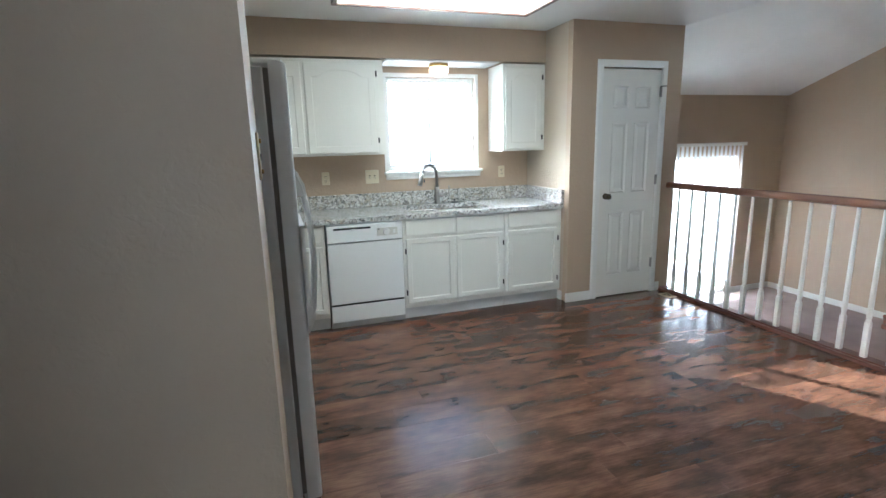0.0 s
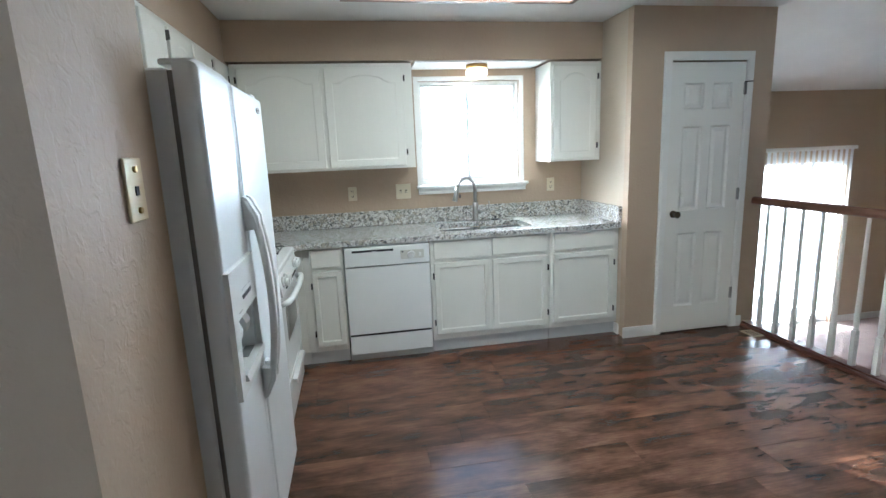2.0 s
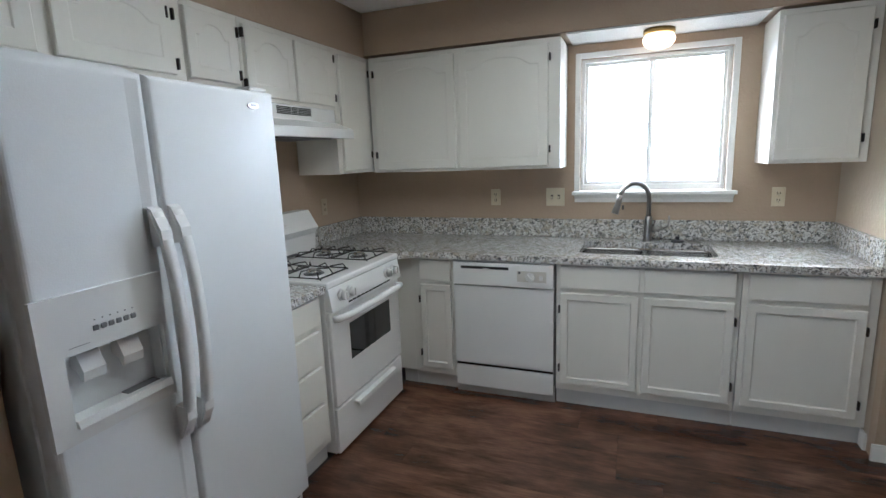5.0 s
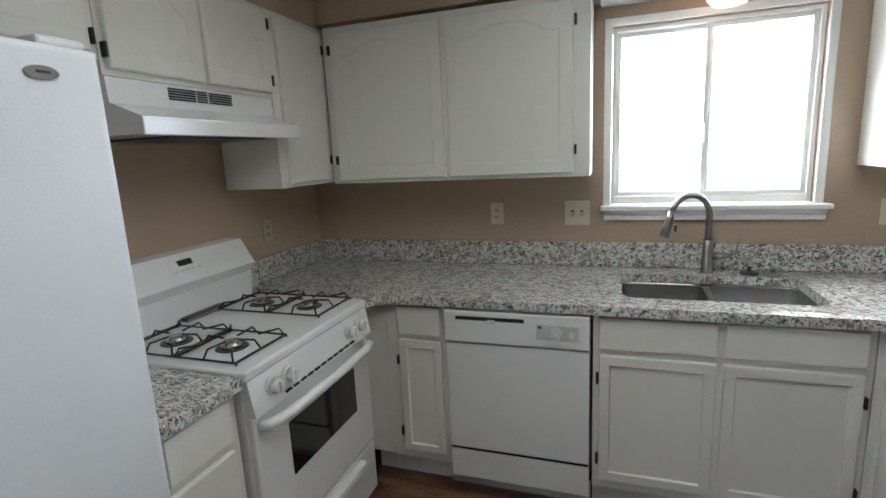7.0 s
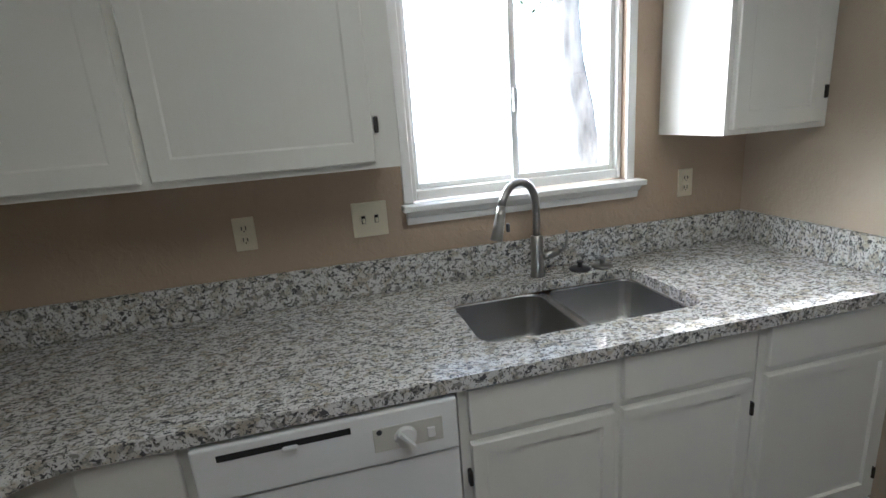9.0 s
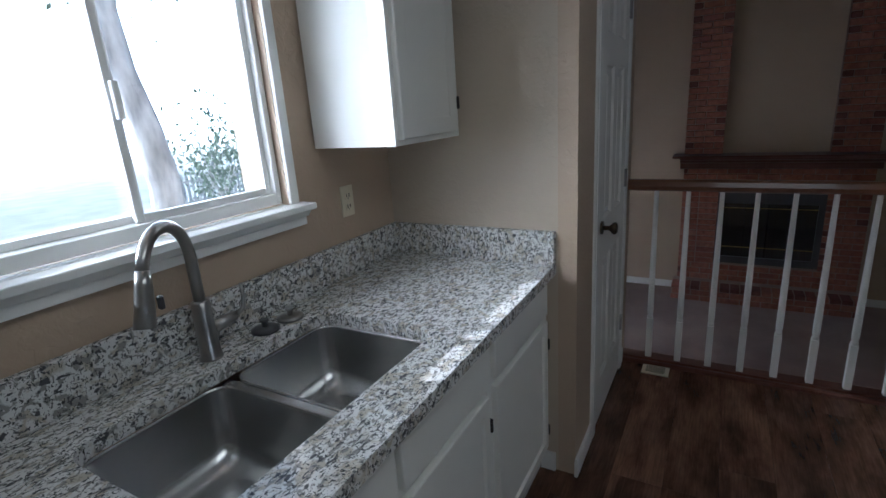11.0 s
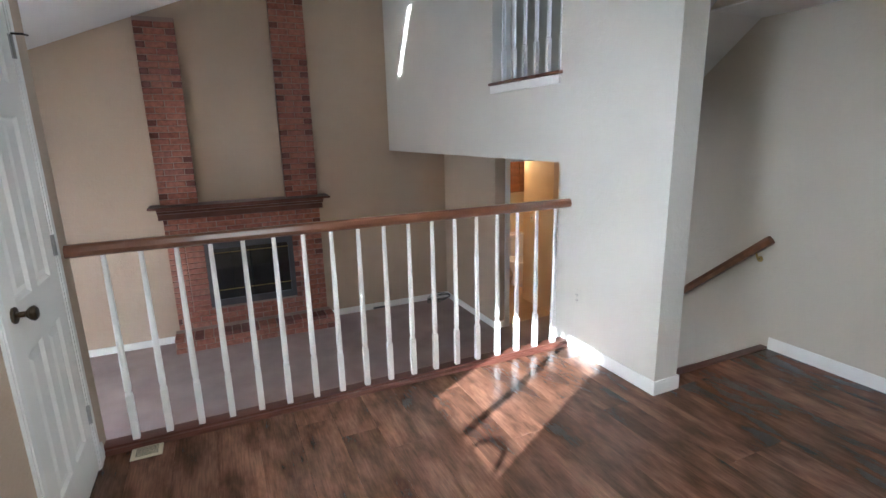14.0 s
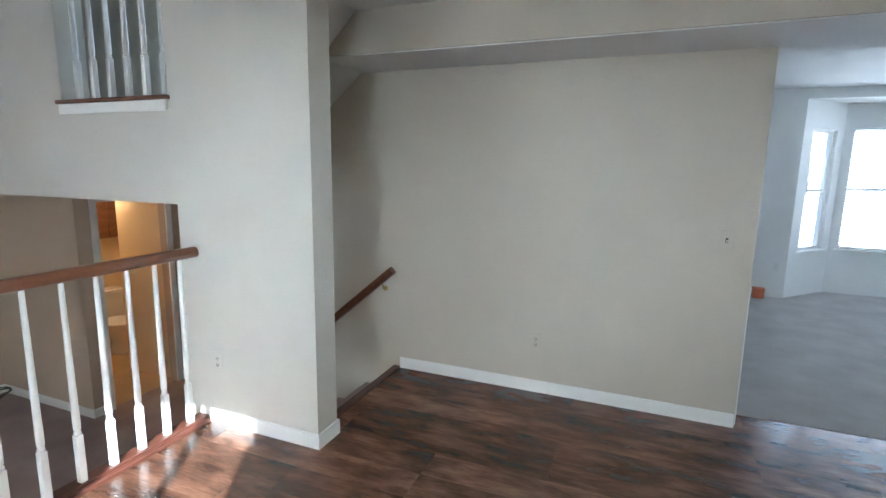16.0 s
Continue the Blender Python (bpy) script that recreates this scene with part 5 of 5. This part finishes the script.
# ---- living room sliding door and blinds ----
sd = new("door_patio")
sd.matrix_basis = pose(9.40, 10.0, ZL)
tagged(sd, kind="structure")
H2 = 1.20 - ZL
slab("frame", M["trim"], (0, 0.05, 0.05, 0.15, 0, H2), (1.47, 1.52, 0.05, 0.15, 0, H2), (0.05, 1.47, 0.05, 0.15, H2 - 0.05, H2), (0.05, 1.47, 0.05, 0.15, 0, 0.05), (0.73, 0.79, 0.07, 0.12, 0.05, H2 - 0.05), parent=sd)
for a, b in ((0.05, 0.73), (0.79, 1.47)):
    g = slab("pane", M["glass"], (a, b, 0.10, 0.105, 0.05, H2 - 0.05), parent=sd)
    g.visible_shadow = False
vb = thing("vertical_blind", (9.30, 9.94, 1.345), "closed white vertical blinds before the bright patio door", "window blind")
slab("headrail", M["trim"], (0, 1.66, -0.03, 0.03, 0.0, 0.045), parent=vb, bevel=0.004)
for i in range(21):
    bm = bmesh.new()
    a = radians(24)
    x = 0.05 + i * 0.078
    c, s = 0.043 * math.cos(a), 0.043 * math.sin(a)
    prism(bm, [(x - c, -s), (x + 0.004, 0.004), (x + c, s), (x + c + 0.0012, s - 0.0012), (x + 0.005, 0.002), (x - c + 0.0012, -s - 0.0012)], -2.13, 0.0, "z")
    part("vane", bm, M["blind"], vb)

# low register on the far wall and a coil of cable
slab("wall_register", M["dark_grey"], (11.755, 11.779, 5.45, 5.67, ZL + 0.004, ZL + 0.03), label="dark slim register at the foot of the far wall", category="register", bevel=0.002)
cb = thing("coiled_cable", (11.60, 4.72, ZL), "black coaxial cable coiled on the carpet in the corner", "cable")
bm = bmesh.new()
pts = [(0.15 * (1 + 0.2 * math.sin(i * 0.7)) * math.cos(i * 0.45), 0.17 * math.sin(i * 0.45), 0.012 + 0.09 * abs(math.sin(i * 0.21))) for i in range(60)]
tube(bm, pts, 0.005, 6)
part("cable", bm, M["cable"], cb)

# ---- bathroom ----
slab("trim_bath_casing", M["trim"], (10.335, 10.348, 4.30, 4.365, ZL, 1.225), (10.335, 10.348, 3.515, 3.58, ZL, 1.225), (10.335, 10.348, 3.58, 4.30, 1.16, 1.225), kind="structure")
wc = thing("toilet", (11.76, 3.22, ZL), "white two-piece toilet with closed lid on vinyl floor", "toilet")
bm = bmesh.new()
lathe(bm, 0.0, 0.0, [(0.13, 0.0), (0.12, 0.05), (0.10, 0.18), (0.16, 0.30), (0.19, 0.37), (0.19, 0.39)], 24)
for v in bm.verts:
    v.co.x *= 1.25
part("bowl", bm, M["porcelain"], wc)
bm = bmesh.new()
lathe(bm, 0.0, 0.0, [(0.195, 0.392), (0.20, 0.405), (0.195, 0.425), (0.18, 0.432)], 24)
for v in bm.verts:
    v.co.x *= 1.25
part("lid", bm, M["porcelain"], wc)
bm = bmesh.new()
box(bm, 0.21, 0.40, -0.23, 0.23, 0.36, 0.76, 0.02, 3)
box(bm, 0.20, 0.41, -0.24, 0.24, 0.762, 0.79, 0.01, 2)
part("tank", bm, M["porcelain"], wc)
vc = thing("bathroom_cabinet", (11.995, 3.10, 0.56), "brown wooden wall cabinet above the toilet", "cabinet")
slab("body", M["rail"], (0.0, 0.20, -0.20, 0.20, 0, 0.62), parent=vc)
for y0, y1 in ((-0.195, -0.003), (0.003, 0.195)):
    slab("door", M["rail"], (-0.018, 0.0, y0, y1, 0.01, 0.61), parent=vc, bevel=0.003)
plate("wall_switch", (10.95, 3.56, 0.33), 180, "ivory switch plate inside the bathroom", kind_="switch")
bulb("bathroom_bulb", (11.35, 3.62, 1.05), 2.6, (1.0, 0.60, 0.26), 0.08)

# ---- front room ----
tb = thing("terracotta_box", (4.20, 0.42, 0.004), "small orange box on the front room carpet", "box")
slab("body", M["orange"], (-0.06, 0.06, -0.05, 0.05, 0, 0.11), parent=tb, bevel=0.004)
slab("rim", M["orange"], (-0.066, 0.066, -0.056, 0.056, 0.11, 0.125), parent=tb, bevel=0.003)


def bay_window(name, at, rz, w, z0, z1, slats, label):
    root = new(name)
    root.matrix_basis = pose(*at, 0, 0, rz)
    tagged(root, kind="structure")
    h = z1 - z0
    f = 0.035
    slab("window_frame", M["trim"], (0, f, -0.10, -0.04, 0, h), (w - f, w, -0.10, -0.04, 0, h), (f, w - f, -0.10, -0.04, 0, f), (f, w - f, -0.10, -0.04, h - f, h), (f, w - f, -0.09, -0.05, h / 2 - 0.02, h / 2 + 0.02), parent=root)
    g = slab("pane", M["glass"], (f, w - f, -0.075, -0.071, f, h - f), parent=root)
    g.visible_shadow = False
    slab("window_sill", M["trim"], (-0.03, w + 0.03, -0.02, 0.035, -0.022, -0.001), parent=root, bevel=0.003)
    if slats:
        bl = thing("window_blind", at, label, "window blind", rz=rz)
        n = int(h / 0.034)
        slab("headrail", M["blind"], (0.01, w - 0.01, -0.035, -0.005, h - 0.035, h - 0.002), parent=bl)
        for i in range(n):
            z = 0.02 + i * 0.034
            if z > h - 0.05:
                break
            bm = bmesh.new()
            prism(bm, [(-0.033, z), (-0.010, z + 0.017), (-0.0095, z + 0.0155), (-0.0325, z - 0.0015)], 0.012, w - 0.012, "x")
            part("slat", bm, M["blind"], bl)


bay_window("window_bay_side", (3.35 + 0.14 * 0.68, -0.30 + 0.14 * 0.73, 0.58), math.degrees(math.atan2(0.60, 0.56)), 0.50, 0.58, 2.05, False, "")
bay_window("window_bay_middle", (1.50, -0.30, 0.58), 0, 1.76, 0.58, 2.09, True, "white horizontal slat blinds lowered over the bay window")
bay_window("window_bay_far_side", (0.85 + 0.10 * 0.68, 0.30 - 0.10 * 0.73, 0.58), math.degrees(math.atan2(-0.60, 0.55)), 0.60, 0.58, 2.05, False, "")

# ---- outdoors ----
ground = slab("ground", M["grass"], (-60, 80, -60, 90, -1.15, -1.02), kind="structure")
fence = thing("garden_fence", (7.0, 21.0, -1.0), "wooden board fence along the yard, glare in its pale colour", "fence")
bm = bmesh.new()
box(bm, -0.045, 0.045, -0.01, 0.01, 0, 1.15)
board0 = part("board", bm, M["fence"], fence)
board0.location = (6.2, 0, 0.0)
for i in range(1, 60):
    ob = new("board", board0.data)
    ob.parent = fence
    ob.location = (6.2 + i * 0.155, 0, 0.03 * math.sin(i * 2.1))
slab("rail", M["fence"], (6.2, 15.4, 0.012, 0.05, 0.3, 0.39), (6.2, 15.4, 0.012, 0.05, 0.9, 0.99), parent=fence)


def tree(at, height, r, seed, label, spread=2.4, leaves=1400, limbs=12, low=2):
    rnd = random.Random(seed)
    root = thing("garden_tree", at, label, "tree")
    bm = bmesh.new()
    trunk = [Vector((0.12 * math.sin(i), 0.1 * math.cos(i * 1.3), height * 0.55 * i / 6)) for i in range(7)]
    tube(bm, trunk, r, 10, r * 0.55)
    tips = []
    for i in range(limbs):
        base = trunk[rnd.randint(low, 6)]
        a = rnd.uniform(0, 2 * math.pi)
        L = rnd.uniform(0.5, 1.0) * spread
        pts = [base + Vector((math.cos(a) * L * t, math.sin(a) * L * t, height * 0.35 * t ** 1.2 * rnd.uniform(0.8, 1.1))) for t in (0, 0.35, 0.7, 1.0)]
        tube(bm, pts, r * 0.35, 6, r * 0.06)
        tips += pts[1:]
    part("trunk", bm, M["bark"], root)
    bm = bmesh.new()
    for i in range(leaves):
        c = tips[rnd.randrange(len(tips))] + Vector([rnd.gauss(0, 0.38) for _ in range(3)])
        q = Euler([rnd.uniform(0, 6.28) for _ in range(3)]).to_matrix()
        s = rnd.uniform(0.04, 0.09)
        vs = [bm.verts.new(c + q @ Vector(p) * s) for p in ((-1, 0, 0), (0, -0.5, 0.1), (1, 0, 0), (0, 0.5, 0.1))]
        bm.faces.new(vs)
    part("crown", bm, M["leaf"], root)
    return root


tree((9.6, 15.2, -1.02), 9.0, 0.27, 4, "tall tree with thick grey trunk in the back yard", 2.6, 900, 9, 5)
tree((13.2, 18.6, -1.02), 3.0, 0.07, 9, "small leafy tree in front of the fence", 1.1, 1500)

# emissive sheet added to whiten the distance and brighten the kitchen window
haze = slab("backdrop", glow("backdrop_glow", (0.93, 0.97, 1.0), 9.0), (-70, 90, 62, 62.2, -1.1, 19), kind="structure")

# ---- pieces: planks and bricks ----
floor_root = new("floor_laminate")
tagged(floor_root, kind="structure")
rnd = random.Random(11)
plank_meshes = {}


def plank(x0, x1, y0, y1):
    key = (round(x1 - x0, 3), round(y1 - y0, 3))
    if key not in plank_meshes:
        bm = bmesh.new()
        box(bm, 0.0002, x1 - x0 - 0.0002, 0.0002, y1 - y0 - 0.0002, -0.007, 0.0, 0.0)
        es = [e for e in bm.edges if all(abs(v.co.z) < 1e-6 for v in e.verts)]
        bmesh.ops.bevel(bm, geom=es, offset=0.0007, segments=1, affect="EDGES")
        bmesh.ops.recalc_face_normals(bm, faces=bm.faces)
        me = bpy.data.meshes.new("plank")
        bm.to_mesh(me)
        bm.free()
        me.materials.append(M["floor"])
        plank_meshes[key] = me
    ob = new("plank", plank_meshes[key])
    ob.parent = floor_root
    ob.location = (x0, y0, 0)


PW, PL = 0.195, 1.21
y = 3.935
row = 0
while y < 8.34:
    y1 = min(y + PW, 8.35)
    xa = 1.9
    xb = 7.925 if y1 > 5.14 else 7.25
    x = xa - rnd.choice((0.0, 0.2, 0.4, 0.6, 0.8, 1.0))
    while x < xb - 0.001:
        a, b = max(x, xa), min(x + PL, xb)
        if b - a > 0.02 and not (y > 5.60 and b < 4.38):
            if y > 5.61 and a < 4.38:
                a = 4.37
            plank(a, b, y, y1)
        x += PL
    y = y1
    row += 1

brick_mesh = {}


def brick(w, d, h, at, mat="brick"):
    if w < 0.1 and rnd.random() < 0.55:
        mat = "brick_dark"
    key = (round(w, 3), round(d, 3), round(h, 3), mat)
    if key not in brick_mesh:
        bm = bmesh.new()
        box(bm, 0, d, 0, w, 0, h, 0.004)
        bmesh.ops.recalc_face_normals(bm, faces=bm.faces)
        me = bpy.data.meshes.new("brick")
        bm.to_mesh(me)
        bm.free()
        me.materials.append(M[mat])
        brick_mesh[key] = me
    ob = new("brick", brick_mesh[key])
    ob.parent = fp
    ob.location = (at[0] - 11.70 + rnd.uniform(-0.003, 0.002), at[1] - 7.21, at[2] - ZL)


COURSE, BL, J = 0.0677, 0.194, 0.010


def brick_field(y0, y1, z0, z1, x=11.675, holes=(), depth=0.03):
    z, c = z0, 0
    while z + COURSE - J <= z1 + 0.002:
        yy = y0
        first_len = 0.092 if c % 2 else BL
        ln = first_len
        while yy < y1 - 0.02:
            e = min(yy + ln, y1)
            if y1 - e < 0.04:
                e = y1
            hit = [h for h in holes if z + COURSE > h[2] + 0.02 and z < h[3] - 0.02 and e > h[0] and yy < h[1]]
            if hit:
                h = hit[0]
                if yy < h[0] - 0.03:
                    brick(h[0] - yy, depth, COURSE - J, (x, yy, z))
                yy = h[1] + J * 0
                if e > h[1] + 0.06:
                    brick(e - h[1], depth, COURSE - J, (x, h[1], z))
                    yy = e + J
            else:
                brick(e - yy, depth, COURSE - J, (x, yy, z))
                yy = e + J
            ln = BL
        z += COURSE
        c += 1


brick_field(6.335, 6.728, 0.787, slope_z(6.53) - 0.05)
brick_field(7.715, 8.105, 0.787, slope_z(8.1) - 0.03)
brick_field(6.33, 8.10, -0.725, 0.62, holes=((6.70, 7.72, -0.50, 0.34),))
z = ZL + 0.003
for c in range(2):
    yy = 6.30 + (0 if c % 2 else -0.0)
    ln = BL if c % 2 else 0.092
    while yy < 8.13:
        e = min(yy + ln, 8.14)
        brick(e - yy, 0.03, COURSE - J, (11.365, yy, z))
        yy = e + J
        ln = BL
    z += COURSE
yy = 6.30
while yy < 8.13:
    brick(min(0.0925, 8.14 - yy), 0.20, 0.045, (11.365, yy, z))
    yy += 0.1025
